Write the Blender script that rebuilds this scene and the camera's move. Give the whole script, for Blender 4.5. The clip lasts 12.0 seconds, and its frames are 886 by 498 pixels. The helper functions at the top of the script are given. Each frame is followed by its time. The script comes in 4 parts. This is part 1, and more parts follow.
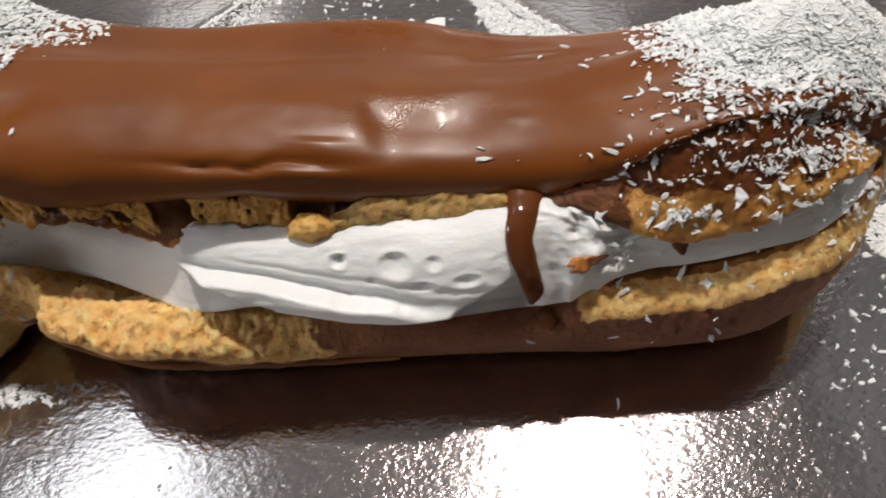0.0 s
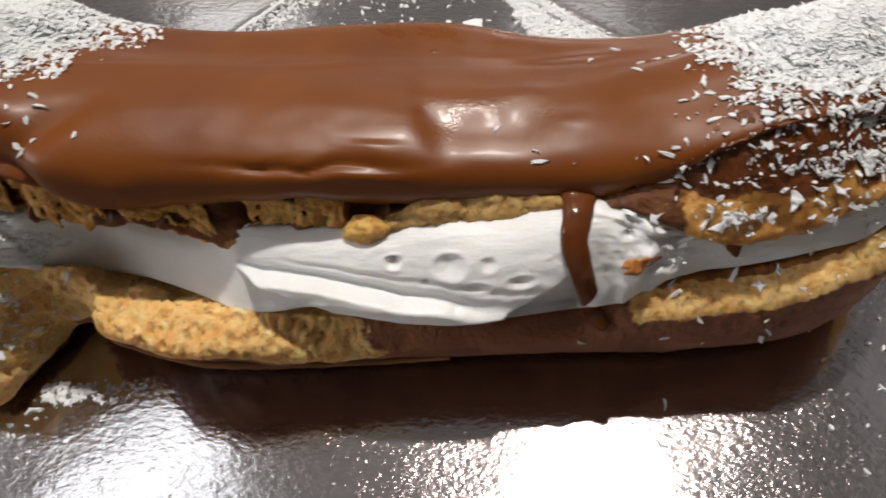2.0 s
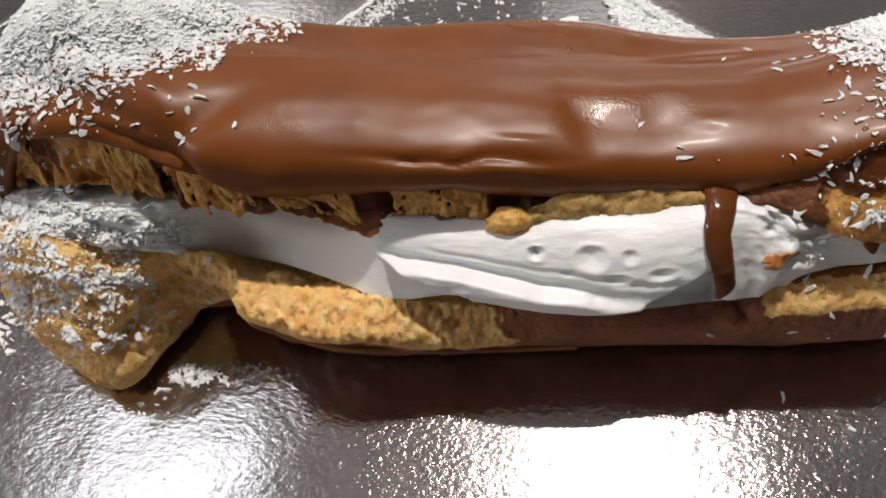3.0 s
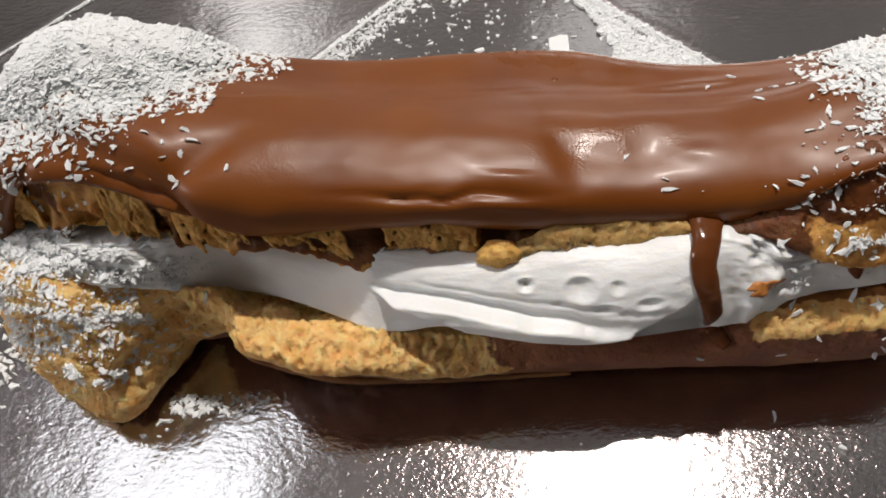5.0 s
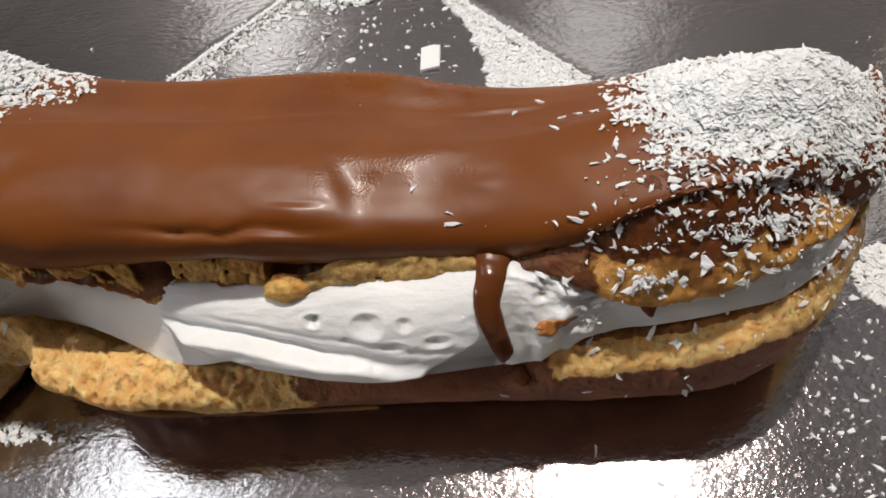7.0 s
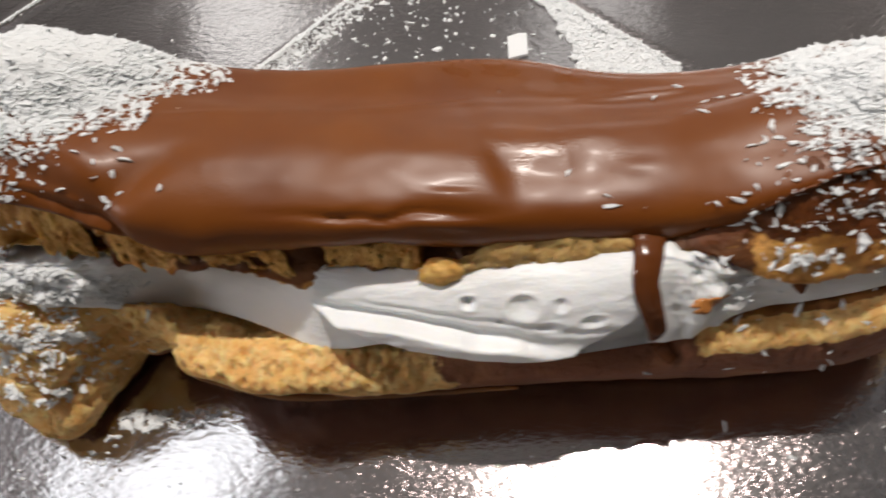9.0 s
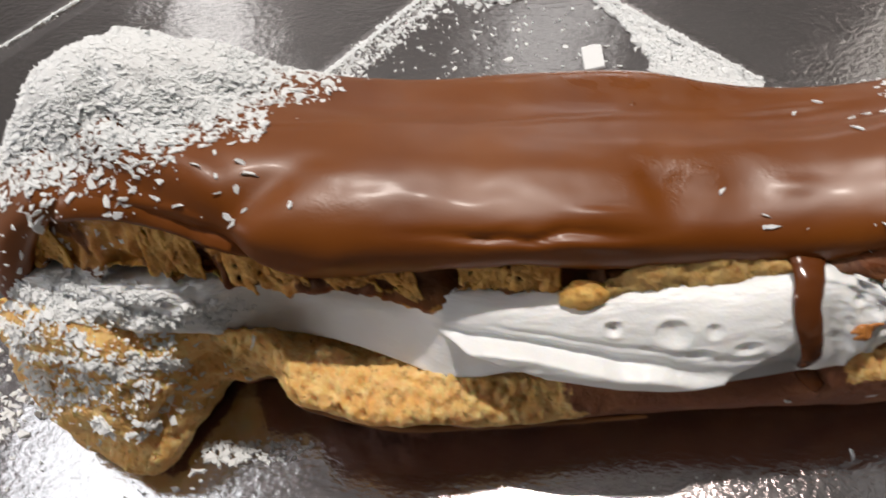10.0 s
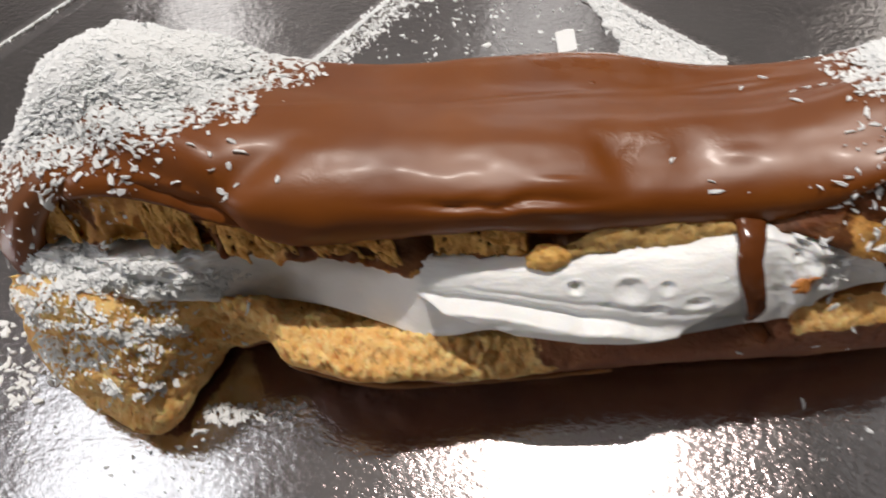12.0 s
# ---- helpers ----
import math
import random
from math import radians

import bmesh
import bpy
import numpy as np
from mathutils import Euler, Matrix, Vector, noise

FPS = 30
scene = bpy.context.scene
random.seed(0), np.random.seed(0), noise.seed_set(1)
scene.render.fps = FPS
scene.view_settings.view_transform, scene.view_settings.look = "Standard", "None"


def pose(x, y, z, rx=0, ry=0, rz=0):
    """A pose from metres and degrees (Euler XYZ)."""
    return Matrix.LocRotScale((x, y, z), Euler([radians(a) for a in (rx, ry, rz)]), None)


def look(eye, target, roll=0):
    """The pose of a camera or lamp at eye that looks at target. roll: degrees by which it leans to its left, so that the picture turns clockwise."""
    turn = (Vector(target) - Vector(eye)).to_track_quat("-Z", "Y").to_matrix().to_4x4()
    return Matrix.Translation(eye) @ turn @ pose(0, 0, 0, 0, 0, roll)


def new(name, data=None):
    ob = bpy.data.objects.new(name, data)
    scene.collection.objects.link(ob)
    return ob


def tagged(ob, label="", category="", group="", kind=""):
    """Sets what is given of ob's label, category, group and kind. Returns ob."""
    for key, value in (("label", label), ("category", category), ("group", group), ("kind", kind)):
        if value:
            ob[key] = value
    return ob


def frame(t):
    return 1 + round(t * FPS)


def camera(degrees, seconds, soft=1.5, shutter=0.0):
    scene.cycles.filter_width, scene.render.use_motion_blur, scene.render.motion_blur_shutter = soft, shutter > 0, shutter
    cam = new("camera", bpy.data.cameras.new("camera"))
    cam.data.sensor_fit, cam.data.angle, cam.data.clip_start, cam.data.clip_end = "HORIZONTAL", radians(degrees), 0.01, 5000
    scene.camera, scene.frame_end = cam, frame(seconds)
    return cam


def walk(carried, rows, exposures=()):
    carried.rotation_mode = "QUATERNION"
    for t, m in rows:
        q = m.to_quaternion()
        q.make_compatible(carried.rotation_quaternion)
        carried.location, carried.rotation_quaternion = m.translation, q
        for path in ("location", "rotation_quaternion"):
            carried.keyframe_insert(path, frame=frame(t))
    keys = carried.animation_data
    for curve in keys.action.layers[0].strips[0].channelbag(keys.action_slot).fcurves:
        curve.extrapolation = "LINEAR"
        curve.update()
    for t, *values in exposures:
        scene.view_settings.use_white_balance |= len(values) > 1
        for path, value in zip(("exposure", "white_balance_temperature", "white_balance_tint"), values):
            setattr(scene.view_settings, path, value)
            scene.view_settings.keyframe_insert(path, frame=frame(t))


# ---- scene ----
# ---- camera ----
cam = camera(57.7, 12.0, soft=1.7, shutter=0.6)
METRES, EYE, TILT, LEAN, TURN = 0.136, 0.09787, -55.4, 4.35, 0.0
ROWS = [
    (0.0, 0.0, 0.0, 0.0, -0.0, 0.0, -0.0),
    (0.5, 0.0264, 0.0075, 0.0096, -0.06, -0.05, 0.27),
    (1.0, 0.0304, 0.0082, 0.0086, -0.04, -0.5, 0.48),
    (1.5, 0.0099, 0.0015, 0.0037, 0.29, -0.26, 0.46),
    (2.0, -0.0368, -0.0069, 0.0035, 0.68, -0.19, -0.09),
    (2.5, -0.0915, -0.0177, -0.0029, 1.01, -0.18, -0.85),
    (3.0, -0.1446, -0.0311, -0.0008, 1.73, -0.58, -1.12),
    (5.0, -0.1336, -0.0422, 0.0327, 1.96, -0.88, 0.29),
    (5.5, -0.0743, -0.0327, 0.0407, 1.86, -1.18, 0.65),
    (6.0, -0.004, -0.0175, 0.0558, 1.93, -1.48, 0.62),
    (6.5, 0.0531, -0.0082, 0.0728, 2.2, -1.71, 0.43),
    (8.5, 0.0303, -0.0193, 0.0772, 2.79, -2.47, -0.25),
    (9.0, -0.0915, -0.0283, 0.067, 1.23, -2.5, 0.91),
    (9.5, -0.1724, -0.0106, 0.0619, -0.5, -2.12, 1.01),
    (10.0, -0.2423, 0.0166, 0.0765, -1.74, -1.79, 0.65),
    (10.5, -0.2959, 0.0189, 0.0832, -3.27, -1.0, 0.26),
    (11.0, -0.3117, 0.0095, 0.0792, -4.02, -0.9, 0.33),
    (11.5, -0.2936, -0.011, 0.0707, -3.31, -1.49, 1.25),
    (12.0, -0.2235, -0.0467, 0.0588, -1.78, -2.48, 1.72),
]
walk(cam, [(t, pose(0, 0, EYE, TILT, LEAN, TURN) @ pose(METRES * x, METRES * y, METRES * z, 90 + pitch, roll, yaw)) for t, x, y, z, yaw, pitch, roll in ROWS])

# ---- light: ceiling lamps of a plain room ----
world = bpy.data.worlds.new("world")
scene.world = world
world.use_nodes = True
world.node_tree.nodes["Background"].inputs["Color"].default_value = (0.5, 0.52, 0.55, 1)
world.node_tree.nodes["Background"].inputs["Strength"].default_value = 0.03
CEIL = 1.62


def ceiling_lamp(direction, watts, radius, colour):
    d = Vector(direction).normalized()
    eye = d * ((CEIL - 0.03) / d.z) + Vector((-0.01, 0.045, 0))
    data = bpy.data.lights.new("ceiling_lamp", "AREA")
    data.shape, data.size, data.energy, data.color = "DISK", radius * 2, watts, colour
    ob = new("ceiling_lamp", data)
    ob.matrix_world = look(eye, (eye.x, eye.y, 0))
    return ob


ceiling_lamp((0.095, 0.30, 0.95), 30, 0.035, (1.0, 0.905, 0.83))
ceiling_lamp((-0.45, 0.285, 0.87), 1.5, 0.24, (0.94, 0.96, 1.0))


def globe_lamp(direction, watts, radius, colour):
    d = Vector(direction).normalized()
    data = bpy.data.lights.new("globe_lamp", "POINT")
    data.shadow_soft_size, data.energy, data.color = radius, watts, colour
    ob = new("globe_lamp", data)
    ob.location = d * ((CEIL - 0.28) / d.z) + Vector((-0.01, 0.045, 0))
    return ob


globe_lamp((-0.30, 0.74, 0.60), 1.7, 0.15, (1.0, 0.97, 0.94))
globe_lamp((0.10, 0.74, 0.66), 0.8, 0.15, (1.0, 0.97, 0.94))


def added_light(place, watts, width, height, colour):
    """An added area light near an unseen wall, facing the table."""
    data = bpy.data.lights.new("added_light", "AREA")
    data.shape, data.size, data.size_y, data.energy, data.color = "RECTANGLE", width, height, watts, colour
    ob = new("added_light", data)
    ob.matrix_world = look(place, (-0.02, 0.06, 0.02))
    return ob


# added fill from the left, to lift the torn end
added_light((-2.12, -0.15, 1.05), 16, 0.5, 0.4, (1.0, 0.945, 0.95))
# added light from behind, for a highlight on the glaze's back edge
added_light((0.42, 2.12, 0.75), 4, 0.5, 0.4, (1.0, 0.97, 0.95))
scene.view_settings.exposure = -0.15


# ---- materials ----
def material(name):
    m = bpy.data.materials.new(name)
    m.use_nodes = True
    nt = m.node_tree
    return m, nt, nt.nodes["Principled BSDF"]


def node(nt, kind, **values):
    n = nt.nodes.new(kind)
    for k, v in values.items():
        if k in n.inputs:
            n.inputs[k].default_value = v
    return n


def coords(nt, scale=(1, 1, 1), rot=(0, 0, 0)):
    tc = nt.nodes.new("ShaderNodeTexCoord")
    mp = nt.nodes.new("ShaderNodeMapping")
    mp.inputs["Scale"].default_value = scale
    mp.inputs["Rotation"].default_value = rot
    nt.links.new(tc.outputs["Object"], mp.inputs["Vector"])
    return mp.outputs["Vector"]


def noise_tex(nt, vec, scale, detail=4.0, rough=0.55, distortion=0.0):
    n = node(nt, "ShaderNodeTexNoise", Scale=scale, Detail=detail, Roughness=rough, Distortion=distortion)
    nt.links.new(vec, n.inputs["Vector"])
    return n.outputs["Fac"]


def ramp(nt, fac, stops):
    r = nt.nodes.new("ShaderNodeValToRGB")
    els = r.color_ramp.elements
    while len(els) < len(stops):
        els.new(0.5)
    for e, (p, c) in zip(els, stops):
        e.position, e.color = p, (*c, 1)
    nt.links.new(fac, r.inputs["Fac"])
    return r.outputs["Color"]


def value_range(nt, fac, a, b, lo, hi):
    n = node(nt, "ShaderNodeMapRange")
    for k, v in zip(("From Min", "From Max", "To Min", "To Max"), (a, b, lo, hi)):
        n.inputs[k].default_value = v
    nt.links.new(fac, n.inputs["Value"])
    return n.outputs["Result"]


def bump(nt, bsdf, height, strength, distance, before=None):
    b = node(nt, "ShaderNodeBump", Strength=strength, Distance=distance)
    nt.links.new(height, b.inputs["Height"])
    if before:
        nt.links.new(before, b.inputs["Normal"])
    nt.links.new(b.outputs["Normal"], bsdf.inputs["Normal"])
    return b.outputs["Normal"]


def mix(nt, fac, a, b, kind="MIX"):
    m = nt.nodes.new("ShaderNodeMix")
    m.data_type, m.blend_type = "RGBA", kind
    for k, v in ((0, fac), (6, a), (7, b)):
        if isinstance(v, (int, float)):
            m.inputs[k].default_value = v
        elif isinstance(v, tuple):
            m.inputs[k].default_value = (*v, 1)
        else:
            nt.links.new(v, m.inputs[k])
    return m.outputs[2]


def make_glaze(name="milk_chocolate", low=(0.138, 0.0355, 0.0036), high=(0.186, 0.0540, 0.0052), gloss=0.0):
    m, nt, b = material(name)
    v = coords(nt)
    tone = noise_tex(nt, v, 60, 3)
    nt.links.new(ramp(nt, tone, [(0.3, low), (0.7, high)]), b.inputs["Base Color"])
    rough = noise_tex(nt, v, 45, 3)
    wet = nt.nodes.new("ShaderNodeAttribute")
    wet.attribute_name = "wet"
    shine = node(nt, "ShaderNodeMath")
    shine.operation = "SUBTRACT"
    nt.links.new(value_range(nt, rough, 0.3, 0.7, 0.36 - gloss, 0.46 - gloss), shine.inputs[0])
    nt.links.new(value_range(nt, wet.outputs["Fac"], 0.0, 3.0, 0.0, 0.21), shine.inputs[1])
    nt.links.new(shine.outputs[0], b.inputs["Roughness"])
    b.inputs["Specular IOR Level"].default_value = 0.34
    b.inputs["Coat Weight"].default_value = 0.02 + gloss
    b.inputs["Coat Roughness"].default_value = 0.13
    b.inputs["Subsurface Weight"].default_value = 0.02
    b.inputs["Subsurface Radius"].default_value = (0.002, 0.0006, 0.0003)
    b.inputs["Subsurface Scale"].default_value = 1.0
    first = bump(nt, b, noise_tex(nt, v, 200, 2), 0.07, 0.0006)
    spots = node(nt, "ShaderNodeTexVoronoi", Scale=150.0, Randomness=1.0)
    nt.links.new(v, spots.inputs["Vector"])
    second = bump(nt, b, value_range(nt, spots.outputs["Distance"], 0.0, 0.07, 1.0, 0.0), 0.8, 0.0003, first)
    grain = node(nt, "ShaderNodeMath")
    grain.operation = "MULTIPLY"
    nt.links.new(noise_tex(nt, v, 2600, 1), grain.inputs[0])
    nt.links.new(value_range(nt, wet.outputs["Fac"], 0.0, 1.0, 0.12, 1.0), grain.inputs[1])
    bump(nt, b, grain.outputs[0], 0.32, 0.0001, second)
    return m


def make_cream():
    m, nt, b = material("whipped_cream")
    v = coords(nt)
    nt.links.new(ramp(nt, noise_tex(nt, v, 90, 3), [(0.3, (0.79, 0.815, 0.82)), (0.7, (0.855, 0.88, 0.885))]), b.inputs["Base Color"])
    b.inputs["Roughness"].default_value = 0.42
    b.inputs["Subsurface Weight"].default_value = 0.25
    b.inputs["Subsurface Radius"].default_value = (0.0015, 0.0012, 0.0009)
    b.inputs["Subsurface Scale"].default_value = 1.0
    first = bump(nt, b, noise_tex(nt, coords(nt, (0.5, 1, 1)), 420, 4), 0.35, 0.0005)
    bump(nt, b, noise_tex(nt, v, 2400, 3), 0.3, 0.00015, first)
    return m


def crumb_look(nt, b, v, light, dark, holes, spots=0.45):
    """Colour of torn crumb, and the height of its pores."""
    base = ramp(nt, noise_tex(nt, v, 330, 6, 0.7), [(0.26, dark), (0.5, tuple(0.5 * (p + q) for p, q in zip(light, dark))), (0.72, light)])
    pale = ramp(nt, noise_tex(nt, v, 700, 5, 0.7), [(0.45, (0, 0, 0)), (0.75, (1, 1, 1))])
    base = mix(nt, pale, base, tuple(min(0.95, c * 1.12 + 0.05) for c in light))
    vor = node(nt, "ShaderNodeTexVoronoi", Scale=holes, Randomness=1.0)
    nt.links.new(v, vor.inputs["Vector"])
    pore = value_range(nt, vor.outputs["Distance"], 0.0, 0.30, 0.35, 1.0)
    sparse = value_range(nt, noise_tex(nt, v, 1000, 3), 0.57, 0.64, 1.0, spots)
    col = mix(nt, sparse, tuple(c * 0.55 for c in dark), mix(nt, pore, mix(nt, 0.5, dark, base), base))
    return col, pore, sparse


def make_crumb(name, light, dark, holes=620.0):
    m, nt, b = material(name)
    v = coords(nt)
    col, pore, sparse = crumb_look(nt, b, v, light, dark, holes, 0.7)
    nt.links.new(col, b.inputs["Base Color"])
    crumb_surface(nt, b, v, pore, sparse)
    return m


def crumb_surface(nt, b, v, pore, sparse, coarse=0.7):
    b.inputs["Roughness"].default_value = 0.62
    b.inputs["Specular IOR Level"].default_value = 0.35
    b.inputs["Subsurface Weight"].default_value = 0.3
    b.inputs["Subsurface Radius"].default_value = (0.003, 0.0014, 0.0005)
    b.inputs["Subsurface Scale"].default_value = 1.0
    first = bump(nt, b, pore, 0.5, 0.0005)
    second = bump(nt, b, sparse, 0.8, 0.0005, first)
    bump(nt, b, noise_tex(nt, v, 1100, 6, 0.7), coarse, 0.0006, second)


def make_base():
    """Choux with dark baked crust, golden crust and torn crumb, blended by the mesh's own attributes."""
    m, nt, b = material("choux_base")
    v = coords(nt)
    crumb, pore, sparse = crumb_look(nt, b, v, (0.96, 0.64, 0.27), (0.79, 0.385, 0.09), 620.0, 0.6)
    crust = ramp(nt, noise_tex(nt, v, 110, 6, 0.6), [(0.25, (0.17, 0.062, 0.035)), (0.5, (0.28, 0.108, 0.055)), (0.75, (0.38, 0.17, 0.075))])
    gold = ramp(nt, noise_tex(nt, v, 130, 7, 0.65), [(0.25, (0.78, 0.38, 0.09)), (0.5, (0.96, 0.60, 0.22)), (0.75, (0.98, 0.78, 0.44))])
    grain = noise_tex(nt, v, 500, 5, 0.7)
    syrup = ramp(nt, noise_tex(nt, v, 240, 4), [(0.3, (0.20, 0.07, 0.014)), (0.7, (0.40, 0.16, 0.035))])
    for name, colour in (("golden", gold), ("torn", crumb), ("brown_tone", syrup)):
        at = nt.nodes.new("ShaderNodeAttribute")
        at.attribute_name = name
        add = node(nt, "ShaderNodeMath")
        add.operation = "ADD"
        nt.links.new(at.outputs["Fac"], add.inputs[0])
        nt.links.new(value_range(nt, grain, 0.3, 0.7, -0.3, 0.3), add.inputs[1])
        crust = mix(nt, value_range(nt, add.outputs[0], 0.4, 0.6, 0.0, 1.0), crust, colour)
    nt.links.new(crust, b.inputs["Base Color"])
    crumb_surface(nt, b, v, pore, sparse)
    return m


def make_lid():
    """Torn choux with caramel crust, darker brown pockets and a coat of glaze, blended by the mesh's own attributes."""
    m, nt, b = material("choux_lid")
    v = coords(nt)
    col, pore, sparse = crumb_look(nt, b, v, (0.76, 0.43, 0.12), (0.46, 0.18, 0.035), 500.0, 0.85)
    caramel = ramp(nt, noise_tex(nt, v, 95, 5, 0.6), [(0.35, (0.26, 0.10, 0.020)), (0.6, (0.56, 0.28, 0.065))])
    col = mix(nt, value_range(nt, noise_tex(nt, v, 130, 4), 0.42, 0.58, 0.0, 0.85), col, caramel)
    brown_tone = ramp(nt, noise_tex(nt, v, 200, 5), [(0.3, (0.085, 0.026, 0.008)), (0.7, (0.22, 0.085, 0.024))])
    choc = ramp(nt, noise_tex(nt, v, 120, 4), [(0.3, (0.09, 0.026, 0.006)), (0.7, (0.17, 0.05, 0.010))])
    grain = noise_tex(nt, v, 420, 5, 0.7)
    for name, colour in (("brown_tone", brown_tone), ("glazed", choc)):
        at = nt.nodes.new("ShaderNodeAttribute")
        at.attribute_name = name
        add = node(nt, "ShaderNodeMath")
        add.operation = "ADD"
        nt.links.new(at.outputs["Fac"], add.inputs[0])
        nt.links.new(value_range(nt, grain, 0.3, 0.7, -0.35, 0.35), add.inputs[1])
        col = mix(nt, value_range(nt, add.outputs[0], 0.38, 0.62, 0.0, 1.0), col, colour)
    nt.links.new(col, b.inputs["Base Color"])
    crumb_surface(nt, b, v, pore, sparse, 0.45)
    nt.links.new(value_range(nt, noise_tex(nt, v, 150, 3), 0.35, 0.65, 0.25, 0.55), b.inputs["Roughness"])
    return m


def make_coconut():
    m, nt, b = material("grated_coconut")
    info = nt.nodes.new("ShaderNodeNewGeometry")
    nt.links.new(ramp(nt, info.outputs["Random Per Island"], [(0.0, (0.87, 0.91, 0.925)), (1.0, (0.92, 0.955, 0.965))]), b.inputs["Base Color"])
    b.inputs["Roughness"].default_value = 0.55
    b.inputs["Specular IOR Level"].default_value = 0.3
    relief = bump(nt, b, noise_tex(nt, coords(nt), 2500, 3), 0.25, 0.0002)
    # thin shreds let light through
    thin = node(nt, "ShaderNodeBsdfTranslucent", Color=(0.95, 0.97, 0.975, 1))
    nt.links.new(relief, thin.inputs["Normal"])
    both = node(nt, "ShaderNodeMixShader")
    both.inputs[0].default_value = 0.15
    nt.links.new(b.outputs[0], both.inputs[1])
    nt.links.new(thin.outputs[0], both.inputs[2])
    nt.links.new(both.outputs[0], nt.nodes["Material Output"].inputs["Surface"])
    return m


def make_foil():
    """Laminated silver foil: a clear mirror under a finely pebbled, light-scattering face."""
    m, nt, b = material("silver_foil")
    b.inputs["Metallic"].default_value = 1.0
    v = coords(nt)
    nt.links.new(ramp(nt, noise_tex(nt, v, 25, 4), [(0.3, (0.50, 0.50, 0.505)), (0.7, (0.56, 0.56, 0.56))]), b.inputs["Base Color"])
    nt.links.new(value_range(nt, noise_tex(nt, v, 60, 4), 0.3, 0.7, 0.08, 0.12), b.inputs["Roughness"])
    broad = bump(nt, b, noise_tex(nt, coords(nt, (0.8, 1.3, 1)), 70, 2), 0.06, 0.0006)
    bump(nt, b, noise_tex(nt, coords(nt, (0.8, 1.2, 1), (0, 0, 0.25)), 850, 3), 0.30, 0.0002, broad)
    # the pebbled face
    pebbles = node(nt, "ShaderNodeBump", Strength=0.42, Distance=0.0003)
    nt.links.new(noise_tex(nt, coords(nt, (0.85, 1.15, 1), (0, 0, 0.25)), 1050, 2, 0.6), pebbles.inputs["Height"])
    nt.links.new(broad, pebbles.inputs["Normal"])
    near = node(nt, "ShaderNodeBsdfGlossy", Roughness=0.20, Color=(0.50, 0.40, 0.405, 1))
    wide = node(nt, "ShaderNodeBsdfGlossy", Roughness=0.42, Color=(0.66, 0.66, 0.665, 1))
    haze = node(nt, "ShaderNodeBsdfDiffuse", Color=(0.7, 0.7, 0.7, 1))
    for n in (near, wide, haze):
        nt.links.new(pebbles.outputs["Normal"], n.inputs["Normal"])
    near.distribution = "BECKMANN"
    last = b.outputs[0]
    for n, share in ((near, 0.22), (wide, 0.012), (haze, 0.01)):
        both = node(nt, "ShaderNodeMixShader")
        both.inputs[0].default_value = share
        nt.links.new(last, both.inputs[1])
        nt.links.new(n.outputs[0], both.inputs[2])
        last = both.outputs[0]
    nt.links.new(last, nt.nodes["Material Output"].inputs["Surface"])
    return m


def make_plain(name, colour, rough=0.8):
    m, nt, b = material(name)
    v = coords(nt)
    lo, hi = tuple(c * 0.92 for c in colour), tuple(min(1, c * 1.06) for c in colour)
    nt.links.new(ramp(nt, noise_tex(nt, v, 6, 5), [(0.3, lo), (0.7, hi)]), b.inputs["Base Color"])
    b.inputs["Roughness"].default_value = rough
    return m


LID_CHOUX = make_lid()
BASE_CHOUX = make_base()
DRIP = make_glaze("runny_chocolate", (0.10, 0.030, 0.008), (0.14, 0.042, 0.010), 0.2)
SYRUP = make_glaze("thin_chocolate_film", (0.34, 0.115, 0.022), (0.46, 0.19, 0.05), 0.1)
GLAZE, CREAM, COCONUT, FOIL = make_glaze(), make_cream(), make_coconut(), make_foil()
CRUMB = make_crumb("choux_crumb", (0.86, 0.52, 0.15), (0.66, 0.32, 0.07))
EDGE = make_crumb("baked_choux_edge", (0.60, 0.40, 0.14), (0.38, 0.19, 0.05), 500.0)
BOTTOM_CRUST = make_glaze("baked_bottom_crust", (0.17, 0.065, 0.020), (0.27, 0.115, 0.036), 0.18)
STRAND = make_crumb("choux_strand", (0.84, 0.46, 0.13), (0.48, 0.185, 0.035), 800.0)
# unseen surfaces, toned to shape the foil's reflections and the front fill
CEILING_TONE = make_plain("ceiling_tone", (0.42, 0.42, 0.425))
BRIGHT_MIRRORED_WALL = make_plain("bright_mirrored_wall", (0.80, 0.80, 0.79))
FILL_CUTTING_WALL = make_plain("fill_cutting_wall", (0.38, 0.37, 0.365))
DARK_MIRRORED_WALL = make_plain("dark_mirrored_wall", (0.028, 0.031, 0.036))
PLASTER, TABLE_WOOD, FLOOR_MAT = make_plain("wall_plaster", (0.62, 0.615, 0.61)), make_plain("table_surface", (0.42, 0.37, 0.32), 0.5), make_plain("floor_surface", (0.42, 0.39, 0.36), 0.6)

# ---- mesh helpers: all forms below are given in millimetres ----
MM = 0.001


def curve_of(table):
    """A smooth function through rows of x and values."""
    rows = np.array(table, float)
    xs, ys = rows[:, 0], rows[:, 1:]
    slope = np.gradient(ys, xs, axis=0)

    def at(x):
        x = min(max(x, xs[0]), xs[-1])
        i = min(max(int(np.searchsorted(xs, x)) - 1, 0), len(xs) - 2)
        h = xs[i + 1] - xs[i]
        u = (x - xs[i]) / h
        return ((2 * u**3 - 3 * u**2 + 1) * ys[i] + (u**3 - 2 * u**2 + u) * h * slope[i] + (3 * u**2 - 2 * u**3) * ys[i + 1] + (u**3 - u**2) * h * slope[i + 1])

    return at


